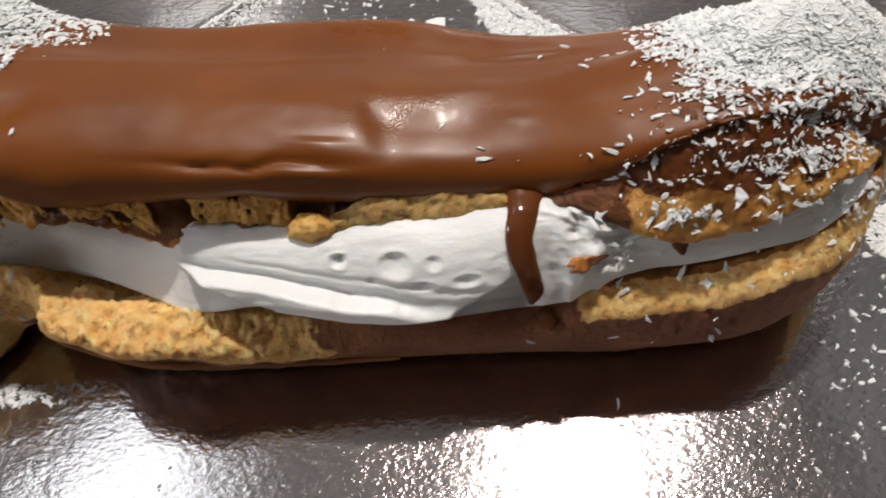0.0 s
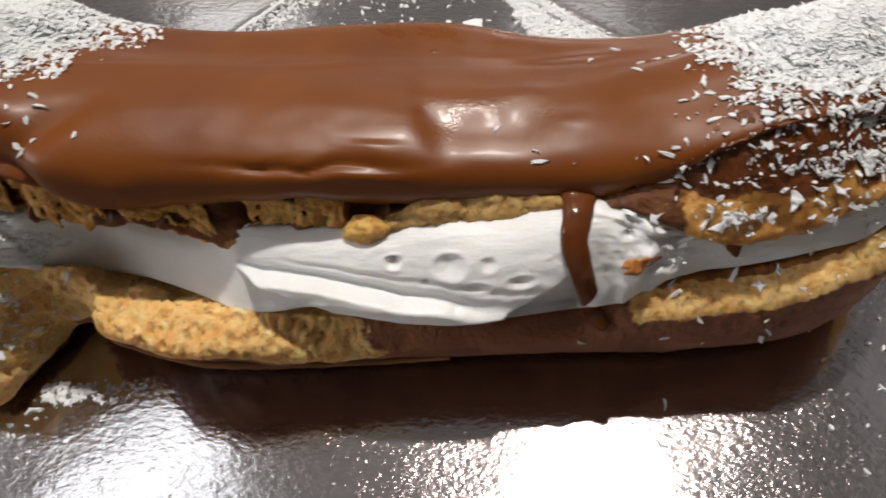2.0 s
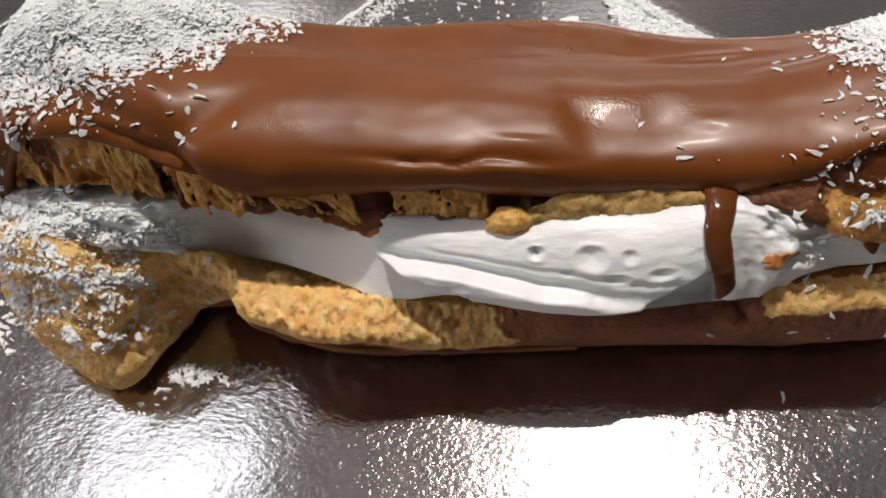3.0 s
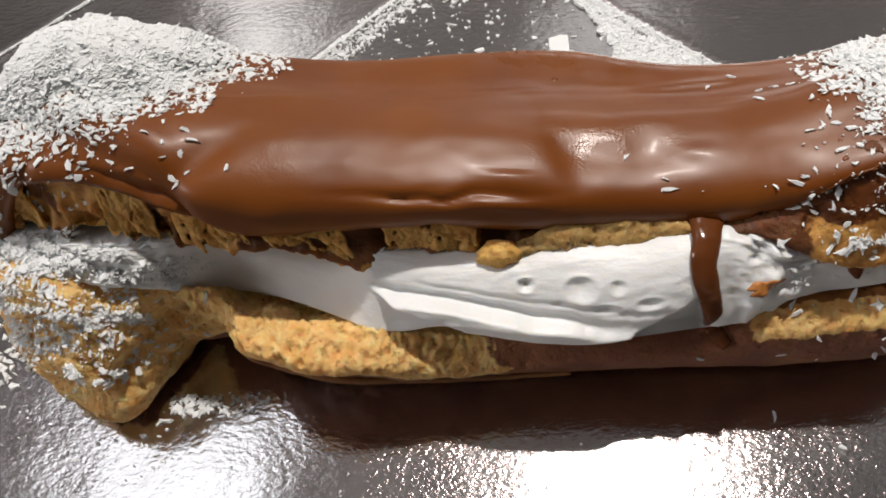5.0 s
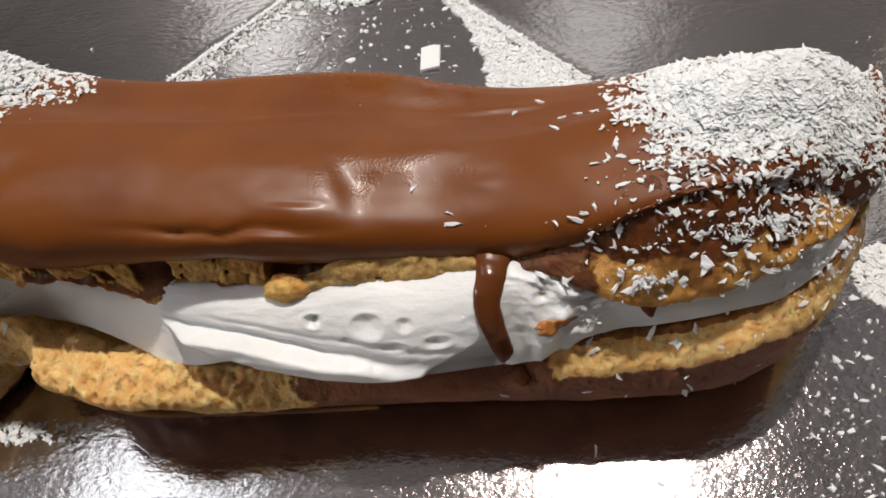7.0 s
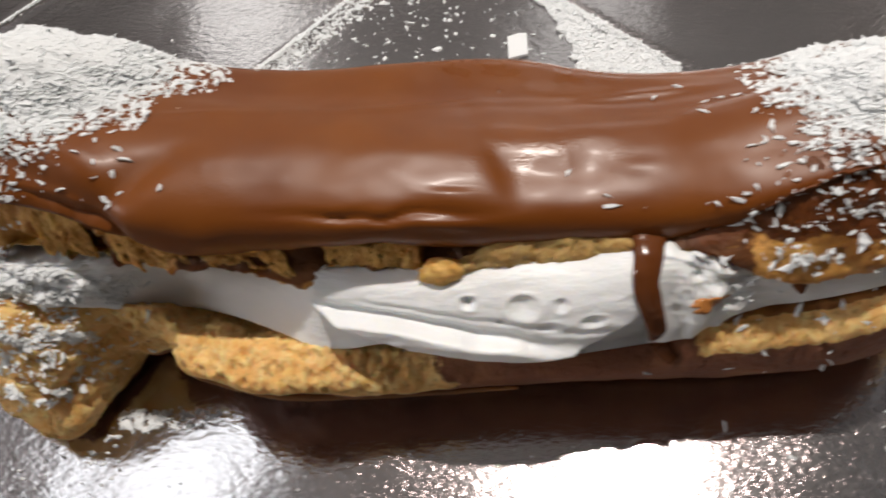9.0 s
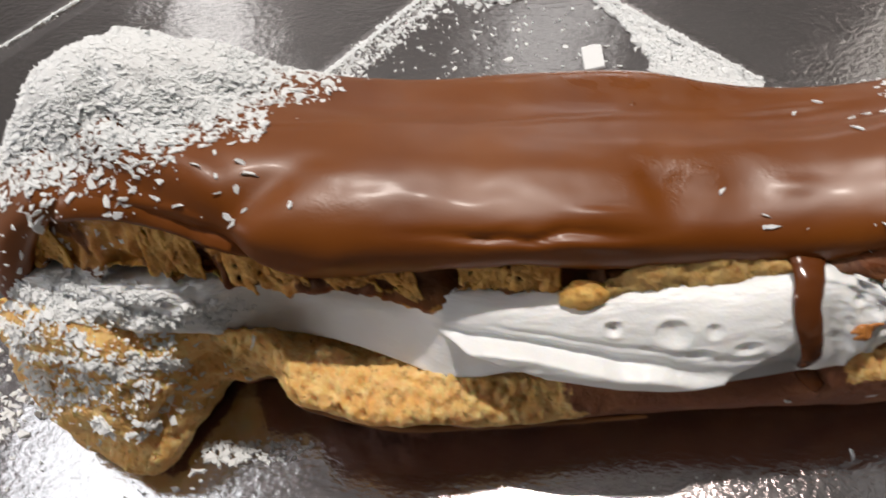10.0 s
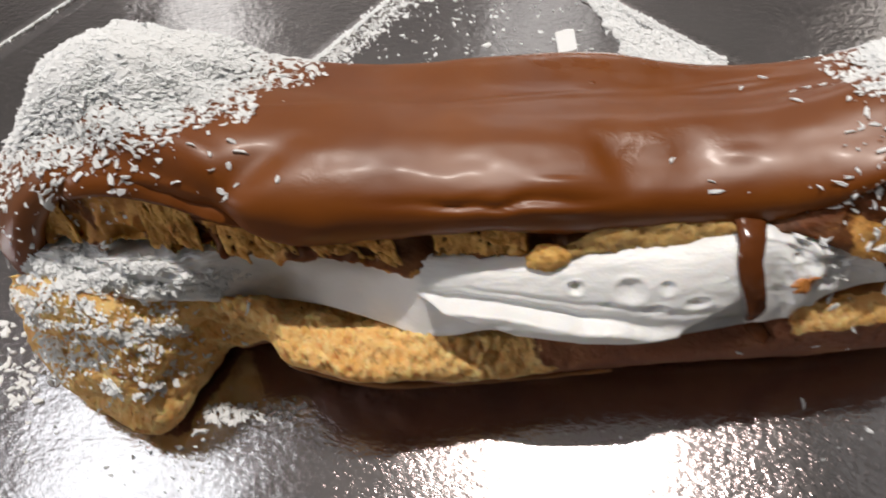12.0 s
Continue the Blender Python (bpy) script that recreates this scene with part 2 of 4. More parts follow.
def spline(points, n, closed=False):
    """n points evenly along a Catmull-Rom curve through the points."""
    p = np.array(points, float)
    k = len(p)
    dense = []
    for i in range(k if closed else k - 1):
        a, b, c, d = (p[(i + j) % k] if closed else p[min(max(i + j, 0), k - 1)] for j in (-1, 0, 1, 2))
        for u in np.linspace(0, 1, 12, endpoint=False):
            dense.append(0.5 * (2 * b + (c - a) * u + (2 * a - 5 * b + 4 * c - d) * u**2 + (3 * b - a - 3 * c + d) * u**3))
    dense.append(p[0] if closed else p[-1])
    dense = np.array(dense)
    s = np.r_[0, np.cumsum(np.linalg.norm(np.diff(dense, axis=0), axis=1))]
    at = np.linspace(0, s[-1], n, endpoint=not closed)
    return np.stack([np.interp(at, s, dense[:, j]) for j in range(dense.shape[1])], 1)


def bell(d, w):
    return math.exp(-(d / w) ** 2)


def fbm(p, scale, octaves=4):
    return noise.fractal(Vector(p) * scale, 1.0, 2.0, octaves)


def mesh_from(name, verts, faces, mat, smooth=True):
    me = bpy.data.meshes.new(name)
    me.from_pydata([tuple(float(c) * MM for c in v) for v in verts], [], faces)
    me.materials.append(mat)
    if smooth:
        me.polygons.foreach_set("use_smooth", [True] * len(me.polygons))
    me.update()
    return me


def loft(sections, closed=True, caps=True):
    """Verts and faces of a skin over sections of equally many points."""
    n = len(sections[0])
    verts = [tuple(p) for s in sections for p in s]
    faces = []
    for i in range(len(sections) - 1):
        for j in range(n if closed else n - 1):
            a, b = i * n + j, i * n + (j + 1) % n
            faces.append((a, b, b + n, a + n))
    if caps:
        for start, flip in ((0, False), ((len(sections) - 1) * n, True)):
            mid = len(verts)
            verts.append(tuple(np.mean(verts[start : start + n], axis=0)))
            for j in range(n):
                tri = (start + j, mid, start + (j + 1) % n)
                faces.append(tri[::-1] if flip else tri)
    # turn the skin so that its normals point out
    p = np.array(verts)
    volume = sum(float(np.dot(p[f[0]], np.cross(p[f[1]], p[f[2]]))) + (float(np.dot(p[f[0]], np.cross(p[f[2]], p[f[3]]))) if len(f) == 4 else 0.0) for f in faces)
    return (verts, faces) if volume > 0 else (verts, [f[::-1] for f in faces])


def roughened(verts, faces, amount):
    """Push every point along its normal by amount(point, normal)."""
    v = np.array(verts, float)
    normal = np.zeros_like(v)
    for f in faces:
        a, b, c = v[f[0]], v[f[1]], v[f[2]]
        u, w = b - a, c - a
        nn = (u[1] * w[2] - u[2] * w[1], u[2] * w[0] - u[0] * w[2], u[0] * w[1] - u[1] * w[0])
        for i in f:
            normal[i] += nn
    normal /= np.linalg.norm(normal, axis=1)[:, None] + 1e-9
    for i in range(len(v)):
        v[i] += normal[i] * amount(v[i], normal[i])
    return v


def part(name, me, parent, label=""):
    ob = new(name, me)
    ob.parent = parent
    return tagged(ob, label=label)


def box(name, lo, hi, mat, kind="structure", label=""):
    bm = bmesh.new()
    bmesh.ops.create_cube(bm, size=1.0)
    for v in bm.verts:
        v.co = [(lo[i] + hi[i]) / 2 + v.co[i] * (hi[i] - lo[i]) for i in range(3)]
    me = bpy.data.meshes.new(name)
    bm.to_mesh(me)
    bm.free()
    me.materials.append(mat)
    return tagged(new(name, me), label=label, kind=kind)


# ---- the unseen room that closes the place and shapes what the foil mirrors ----
W, EAST, FAR_EAST = 2.2, 0.70, 1.7
box("floor", (-W, -W, -0.80), (FAR_EAST, W, -0.75), FLOOR_MAT, label="plain brown-grey room floor")
box("ceiling", (-W, -W, CEIL), (FAR_EAST, W, CEIL + 0.05), CEILING_TONE, label="unseen grey ceiling toned for the foil's reflection")
box("wall_north", (-W, W, -0.75), (FAR_EAST, W + 0.1, CEIL), BRIGHT_MIRRORED_WALL, label="plain white painted wall")
# unseen, kept grey to hold back fill on the pastry's front
box("unseen_wall_south", (-W, -W - 0.1, -0.75), (EAST, -W, CEIL), FILL_CUTTING_WALL, label="unseen mid-grey wall toned down to cut front fill")
# unseen, dark and brought near so the foil's right side mirrors dark
box("unseen_wall_east", (EAST, -W, -0.75), (EAST + 0.1, 0.95, CEIL), DARK_MIRRORED_WALL, label="unseen dark blue-grey wall that darkens the foil's reflection")
# added white walls beyond it lighten the foil's far right
box("reflector_wall_near", (EAST, 0.952, -0.75), (FAR_EAST, 1.05, CEIL), BRIGHT_MIRRORED_WALL, label="unseen white wall added to lighten the foil's reflection")
box("reflector_wall_far", (FAR_EAST, 0.95, -0.75), (FAR_EAST + 0.1, W, CEIL), BRIGHT_MIRRORED_WALL, label="unseen white end wall added to lighten the foil's reflection")
box("wall_west", (-W - 0.1, -W, -0.75), (-W, W, CEIL), PLASTER, label="plain white painted wall")


def build_table():
    table = new("table")
    table.location = (-0.025, 0.10, -0.75)
    tagged(table, "plain pale wooden table under the foil sheet", "table")
    bpy.context.view_layer.update()

    def board(name, lo, hi):
        bm = bmesh.new()
        bmesh.ops.create_cube(bm, size=1.0)
        for v in bm.verts:
            v.co = [(lo[i] + hi[i]) / 2 + v.co[i] * (hi[i] - lo[i]) - table.location[i] for i in range(3)]
        bmesh.ops.bevel(bm, geom=bm.edges[:], offset=0.002, segments=2, affect="EDGES")
        me = bpy.data.meshes.new(name)
        bm.to_mesh(me)
        bm.free()
        me.materials.append(TABLE_WOOD)
        part(name, me, table)

    board("tabletop", (-0.5, -0.35, -0.03), (0.45, 0.55, -0.0012))
    for x in (-0.48, 0.38):
        for y in (-0.33, 0.48):
            board("leg", (x, y, -0.75), (x + 0.05, y + 0.05, -0.03))


build_table()


# ---- foil sheet with diagonal creases ----
def crease(px, py, ax, ay, bx, by, width, height):
    dx, dy = bx - ax, by - ay
    n = math.hypot(dx, dy)
    u = ((px - ax) * dx + (py - ay) * dy) / n
    d = abs((px - ax) * dy - (py - ay) * dx) / n
    end = max(0.0, -u, u - n)
    return height * max(0.0, 1 - d / width) * bell(end, 4.0)


def foil_height(x, y):
    z = 0.35 * fbm((x, y, 3.0), 0.02, 2) + 0.05 * fbm((x, y, 9.0), 0.12, 2)
    z += crease(x, y, -130, 118, -60, 190, 1.3, 0.8)
    z += crease(x, y, -60, 112, -20, 154, 1.3, 0.7)
    z += crease(x, y, -14, 141, 26, 101, 1.3, 0.6)
    return z


def build_foil():
    xs, ys = np.arange(-200, 161, 1.3), np.arange(-70, 241, 1.3)
    nx, ny = len(xs), len(ys)
    verts = [(x, y, foil_height(x, y)) for y in ys for x in xs]
    faces = [(j * nx + i, j * nx + i + 1, (j + 1) * nx + i + 1, (j + 1) * nx + i) for j in range(ny - 1) for i in range(nx - 1)]
    ob = new("foil_sheet", mesh_from("foil_sheet", verts, faces, FOIL))
    solid = ob.modifiers.new("thickness", "SOLIDIFY")
    solid.thickness, solid.offset = 0.0004, -1.0
    tagged(ob, "creased silver foil sheet covering the table", "foil", kind="structure")


build_foil()

# ---- the eclair ----
eclair = new("eclair")
eclair.location = (-0.02, 0.066, 0)
tagged(eclair, "cream-filled choux eclair glazed with milk chocolate on silver foil", "pastry")
bpy.context.view_layer.update()


def eclair_part(name, verts, faces, mat, label="", parent=None):
    me = mesh_from(name, [(v[0] + 20, v[1] - 66, v[2]) for v in verts], faces, mat)
    return part(name, me, parent or eclair, label)


def step(u):
    u = min(max(u, 0.0), 1.0)
    return u * u * (3 - 2 * u)


# front rim y, z; crown z; back shoulder y, z
GLAZE_AT = curve_of([
    (-94.5, 66, 11, 22, 77, 18), (-92, 62, 13, 28, 80, 24), (-89, 60.2, 15, 32.5, 84, 29), (-86, 60, 22, 35.3, 86, 31.5), (-82, 60.8, 30, 38.3, 88, 33), (-75, 60.2, 35, 40.8, 89.5, 34),
    (-66, 59.2, 33.8, 40.6, 87.3, 33.5), (-58, 56.6, 32.2, 39.4, 86.1, 32.7), (-50, 55.2, 29.2, 38.3, 84.9, 31.4), (-42, 55.2, 29.2, 37.2, 84.3, 30.6),
    (-34, 55.3, 29.4, 36.2, 83.9, 30.2), (-26, 55.4, 29.2, 35.4, 83.9, 30.2), (-18, 55.5, 28, 34.6, 84.1, 30), (-10, 55.6, 27, 33.9, 83.7, 29.6),
    (-2, 55.5, 26.2, 33.4, 81.9, 28.8), (6, 55.2, 26.8, 33.7, 80.7, 28.6), (14, 55, 31, 35.4, 80.3, 28.8), (22, 56.6, 35.2, 36.8, 80.7, 29.4),
    (30, 58, 35.6, 37.8, 82, 30), (38, 60.5, 31, 36.8, 81, 29.5), (43, 62, 25, 34.6, 79, 28), (47, 63.5, 23.5, 32, 77, 26), (50.5, 68, 23, 28.5, 73, 24)])


def glaze_point_shift(x, y, z):
    """Folds, dents and ripples of the glaze, as a height along its normal."""
    h = 0.22 * fbm((x, y * 1.6, z), 0.07, 3)
    if y < 59:
        line = 32.9 - 0.10 * (x + 18) + 0.5 * fbm((x, 2, 2), 0.15, 2)
        h += -0.7 * bell(z - line, 0.25) * bell(x + 27, 9) + 0.5 * bell(z - line + 0.7, 0.45) * bell(x + 20, 5)
        h += 0.35 * bell(z - line - 0.8, 0.5) * bell(x + 18, 3.0)
        h += -0.3 * bell(z - 34.2, 0.25) * bell(x + 31, 3.0)
    h += 0.45 / (1 + math.exp((x + 13.5 + 0.35 * (y - 62)) * 1.6)) * bell(y - 62, 7) * bell(x + 18, 12)
    h += 0.20 * (y - 64.5) * bell(y - 63.5, 4.2) / (1 + math.exp(-(x + 13 + 0.3 * (y - 62)) * 1.5)) * bell(max(0.0, x + 4), 6)
    h += (0.14 + 0.08 * math.sin(x * 0.21)) * bell(y - (70 + 0.08 * (x + 55) + 0.8 * fbm((x, 0, 5), 0.09, 2)), 0.6) * step((x + 62) / 12) * (1 - step((x - 6) / 14))
    h += 0.3 * bell(x + 47.5, 2.6) * bell(z - 33.2, 1.8) * bell(y - 55, 4)
    h += 0.05 * math.sin(0.8 * x + 0.5) * bell(y - 64.5, 3.5) * bell(x + 6, 10)
    h += 0.25 * bell(x - 3, 2.4) * bell(y - 61.5, 1.2)
    # the steep fold towards the broken end
    d = 64.4 - 0.47 * (x + 66.7) - y
    along = step((x + 80) / 5) * (1 - step((x + 61) / 6))
    h += along * (0.7 * bell(d + 1.6, 2.4) - 1.4 * step(d / 3.6))
    # a cleft before the lobe at the other end
    h -= 0.7 * bell(x - 40.5 - 0.2 * (y - 60), 1.3) * bell(max(0.0, y - 63), 4)
    h += -0.9 * bell(x + 57 - 0.9 * (y - 58), 3.0) * bell(y - 59, 5)
    return h


def build_glaze():
    sections = []
    xs = np.linspace(-94.5, 50.5, 312)
    for x in xs:
        yr, zr, zt, yb, zb = GLAZE_AT(x)
        rim = yr + 0.35 * fbm((x, 1, 1), 0.25, 3)
        zr += 0.5 * fbm((x, 7, 1), 0.18, 4) + (1.4 * fbm((x, 4, 1), 0.45, 4) if x > 9 else 0.0)
        zs, hi = zt - min(2.0, 0.35 * (zt - zr)), zt - zr
        hi = zt - GLAZE_AT(x)[1]
        outer = [(rim + 0.9, zr), (rim + 0.1, zr + 0.3), (0.5 * (rim + yr) - 0.35, zr + 1.2), (yr - 0.45, zt - 0.68 * hi), (yr - 0.15, zt - 0.46 * hi), (yr + 0.6, zt - 0.30 * hi), (yr + 2.0, zt - 0.175 * hi), (yr + 3.9, zt - 0.09 * hi), (yr + 6.2, zt - 0.035 * hi), (yr + 9.0, zt - 0.02), (yr + 12.5, zt - 0.4), (0.5 * (yr + yb) + 2, zt - 1.5), (yb - 8, 0.42 * zt + 0.58 * zb + 0.2), (yb - 2.5, zb + 1.6), (yb, zb - 1.4), (yb + 1.4, zb - 8)]
        inner = [(yb - 0.6, zb - 8), (yb - 2.2, zb - 2.4), (yb - 8, 0.42 * zt + 0.58 * zb - 2.0), (0.5 * (yr + yb), zt - 3.2), (yr + 7, zt - 2.6), (yr + 4.4, zs - 1.8), (yr + 1.8, zr + 1.4)]
        sections.append([(x, y, z) for y, z in spline(outer + inner, 180, closed=True)])
    verts, faces = loft(sections)
    verts = roughened(verts, faces, lambda p, n: glaze_point_shift(*p))
    ob = eclair_part("glaze", verts, faces, GLAZE, "glossy milk chocolate glaze with folds and dents")
    wet = [max(2.4 * bell((x + 8) / 8, 1) * bell((y - 63.5) / 3.2, 1), bell((x + 62) / 5, 1) * bell((y - 65) / 2.5, 1), 0.8 * bell((x + 48) / 11, 1) * bell((y - 60.5) / 3, 1), bell((x - 8) / 22, 1) * bell((y - 76) / 3, 1), 3 * bell((x + 2) / 26, 1) * bell((y - 82) / 5, 1)) * step(0.5 + 1.6 * fbm((x, y, z), 0.35, 3)) for x, y, z in verts]
    ob.data.attributes.new("wet", "FLOAT", "POINT").data.foreach_set("value", wet)
    return ob


# lower front edge y, z; nose y, z; inner upper edge y, z; back y
BASE_AT = curve_of([
    (-97, 64, 3, 63, 6, 66, 9, 74), (-93, 55.5, 3.0, 54.5, 6.5, 62, 15, 80), (-88, 50.5, 2.5, 49.2, 6.5, 59, 22.0, 84), (-80, 46, 2.5, 44.6, 6.0, 55.6, 25.2, 85), (-76, 43.8, 2.5, 42.8, 5.6, 54.4, 23.8, 85),
    (-72.4, 44.8, 2.5, 43.9, 5.4, 55.2, 21.6, 85), (-69.6, 50, 3.0, 49, 6.5, 55.8, 19, 85), (-66.5, 54, 5, 53.0, 10, 55.2, 19.4, 85), (-62, 53.2, 8, 52.2, 12.5, 54.4, 19.6, 85), (-57.5, 52.0, 10, 51.0, 14, 53.4, 19.0, 85), (-55, 48.4, 13.2, 47.2, 16.2, 51.5, 18.6, 84), (-50, 46.4, 12.8, 45.0, 16.2, 50.2, 18.5, 84),
    (-42, 44.6, 11.8, 43.2, 15.8, 49.2, 17.9, 84), (-34, 44.9, 10.5, 43.9, 14.4, 48.6, 17.6, 84), (-26, 45.2, 9.8, 44.6, 12.6, 48.4, 15.6, 84), (-18, 45.5, 9.4, 45.2, 11.8, 48.2, 14.4, 84), (-10, 45.6, 9.5, 45.4, 11.8, 48.0, 14.0, 83),
    (-2, 45.6, 9.7, 45.3, 12.2, 48, 14.6, 82), (5, 45.5, 10.2, 45.1, 13.2, 48.4, 16.6, 81), (10, 45.2, 11.3, 45.2, 15.4, 49, 19.5, 80), (18, 45.2, 12.0, 45.6, 16.2, 49.6, 20.2, 80), (26, 45.6, 12.4, 46.0, 16.8, 50, 20.8, 80),
    (33, 47.3, 12.4, 47.4, 19.0, 51.6, 22.4, 79), (39, 51, 10.5, 50.6, 17.5, 54.6, 23, 78), (44, 56.2, 9, 55.4, 16, 59, 23.5, 76), (48, 63, 8, 62, 15, 65, 22, 72)])


def build_base():
    sections = []
    for x in np.linspace(-97, 48, 520):
        yf, zf, yn, zn, yt, zt, yb = BASE_AT(x)
        loop = [(yf + 7, 0.25), (yf + 3.2, 0.35 * zf), (yf + 0.6, 0.85 * zf), (yn, zn), (0.45 * yn + 0.55 * yt, 0.45 * zn + 0.55 * zt + 0.6 + 4.6 * step((-64 - x) / 6)), (yt, zt), (yt + 2.5, zt - 2.2), (yt + 7, zt - 4.5), (yb - 6, zt - 3), (yb, 0.6 * zt), (yb - 2, 4), (yb - 7, 0.25)]
        sections.append([(x, y, z) for y, z in spline(loop, 190, closed=True)])
    verts, faces = loft(sections)

    def crumbly(p, n):
        x, y, z = p
        if z < 1.0 and n[2] < -0.5:
            return 0.0
        front = bell(max(0.0, y - 52), 6) * (0.45 if x > 9 else 1.0 - 0.75 * step((x + 28) / 12))
        h = 0.55 * fbm((x, y, z), 0.22, 5) * front + 0.35 * fbm((x * 0.8, y, z), 0.07, 3)
        lump = step((-62 - x) / 5)
        ledge = 0.62 * z - 0.22 * (x + 77) + 1.6 * fbm((x, y, z), 0.09, 3)
        h += lump * (0.8 * fbm((x * 0.7, y, z * 1.3), 0.13, 3) + 0.35 * fbm((x * 0.5 + 0.4 * y, y, z), 0.5, 3) + 1.7 * (abs(math.sin(0.5 * ledge)) ** 0.6 - 0.75))
        front *= 1 - 0.5 * lump
        if n[2] > -0.15:
            h += 0.28 * front * (noise.ridged_multi_fractal(Vector((x, y, z * 0.7)) * 0.6, 1.0, 2.1, 4, 1.0, 2.0) - 1.2)
            h -= 1.8 * front * max(0.0, noise.noise(Vector((x, y, z * 0.6)) * 1.25) - 0.22)
            h += 0.30 * front * fbm((x, y, z), 1.1, 3) - 0.9 * front * max(0.0, noise.noise(Vector((x + 40, y, z)) * 1.7) - 0.35)
        return h

    verts = roughened(verts, faces, crumbly)
    ob = eclair_part("bottom_half", verts, faces, BASE_CHOUX, "baked choux bottom half with torn crumb edge")
    torn, golden, brown_tone = [], [], []
    for (x, y, z), at in zip(verts, ob.data.vertices):
        yf, zf, yn, zn, yt, zt, yb = BASE_AT(x)
        edge = zn + 0.4 if x > 9 else zn - 2.6
        side = max(step((x - 8.5) / 2), step((-18 - x + 7 * fbm((x, y * 2, z * 2), 0.14, 3)) / 7))
        torn.append(side * step((z - edge + 0.6) / 1.2) * step((at.normal.z + 0.5) / 0.4) * (1.0 if y < yb - 8 else 0.0))
        golden.append(max(step((-63 - x) / 3) * step((z - 1.0) / 2.0), step((x - 39.5) / 2.5) * step((z - 2.0) / 2.0)))
        brown_tone.append(step((x - 9) / 4) * step((y - 0.3 * yn - 0.7 * yt + 0.4 * noise.noise(Vector((x * 0.6, 0, z)))) / 0.7) * step((z - 12) / 2) * (1 - step((x - 44) / 3)))
    for name, values in (("torn", torn), ("golden", golden), ("brown_tone", brown_tone)):
        ob.data.attributes.new(name, "FLOAT", "POINT").data.foreach_set("value", values)
    return ob


# upper edge y, z; lower edge y, z
CREAM_AT = curve_of([
    (-90, 66, 22, 63, 16), (-86, 61.0, 25.6, 57.6, 22.5), (-80, 58.6, 26.8, 54.8, 23.8), (-72, 57.2, 27.2, 53.6, 22.2), (-64, 57.4, 26.4, 54.2, 19.6), (-56, 59.2, 25.6, 56.0, 15.8), (-50, 59.2, 25.4, 54.6, 15.8), (-45, 58.6, 25.6, 52.4, 16.4), (-41, 57.4, 25.8, 50.4, 17.0), (-37.5, 55.6, 25.8, 48.6, 17.3),
    (-34, 54.8, 25.8, 47.6, 17.8), (-28, 54.6, 25.4, 47.3, 19.1), (-22, 54.5, 25.6, 46.2, 19.5), (-16, 54.5, 26.0, 45.0, 19.3), (-11, 54.5, 26.4, 44.5, 19.3), (-5, 54.4, 26.6, 44.6, 19.6), (1, 54.2, 27.8, 45.2, 19.8), (6, 53.8, 28.6, 46.2, 19.1), (9, 53, 28.2, 46.8, 19.2),
    (12, 52.4, 27.4, 48.3, 19.6), (16, 52.5, 26.6, 49.2, 20.6), (22, 52.6, 26.4, 49.7, 21.0), (29, 53.4, 26.6, 50.4, 22.2), (36, 55.6, 27.6, 52.0, 23), (42, 59.6, 27, 57, 23), (46, 65, 25, 63, 22)])
FLAP_TOP = curve_of([(-38, 0.60), (-36, 0.62), (-28, 0.68), (-23, 0.76), (-18, 0.81), (-13, 0.86), (-6, 0.94), (0, 1.0), (9, 1.05)])
FLAP_FOOT = curve_of([(-38, 0.61), (-36, 0.645), (-31, 0.80), (-25, 1.0), (-22, 1.2), (9, 1.6)])


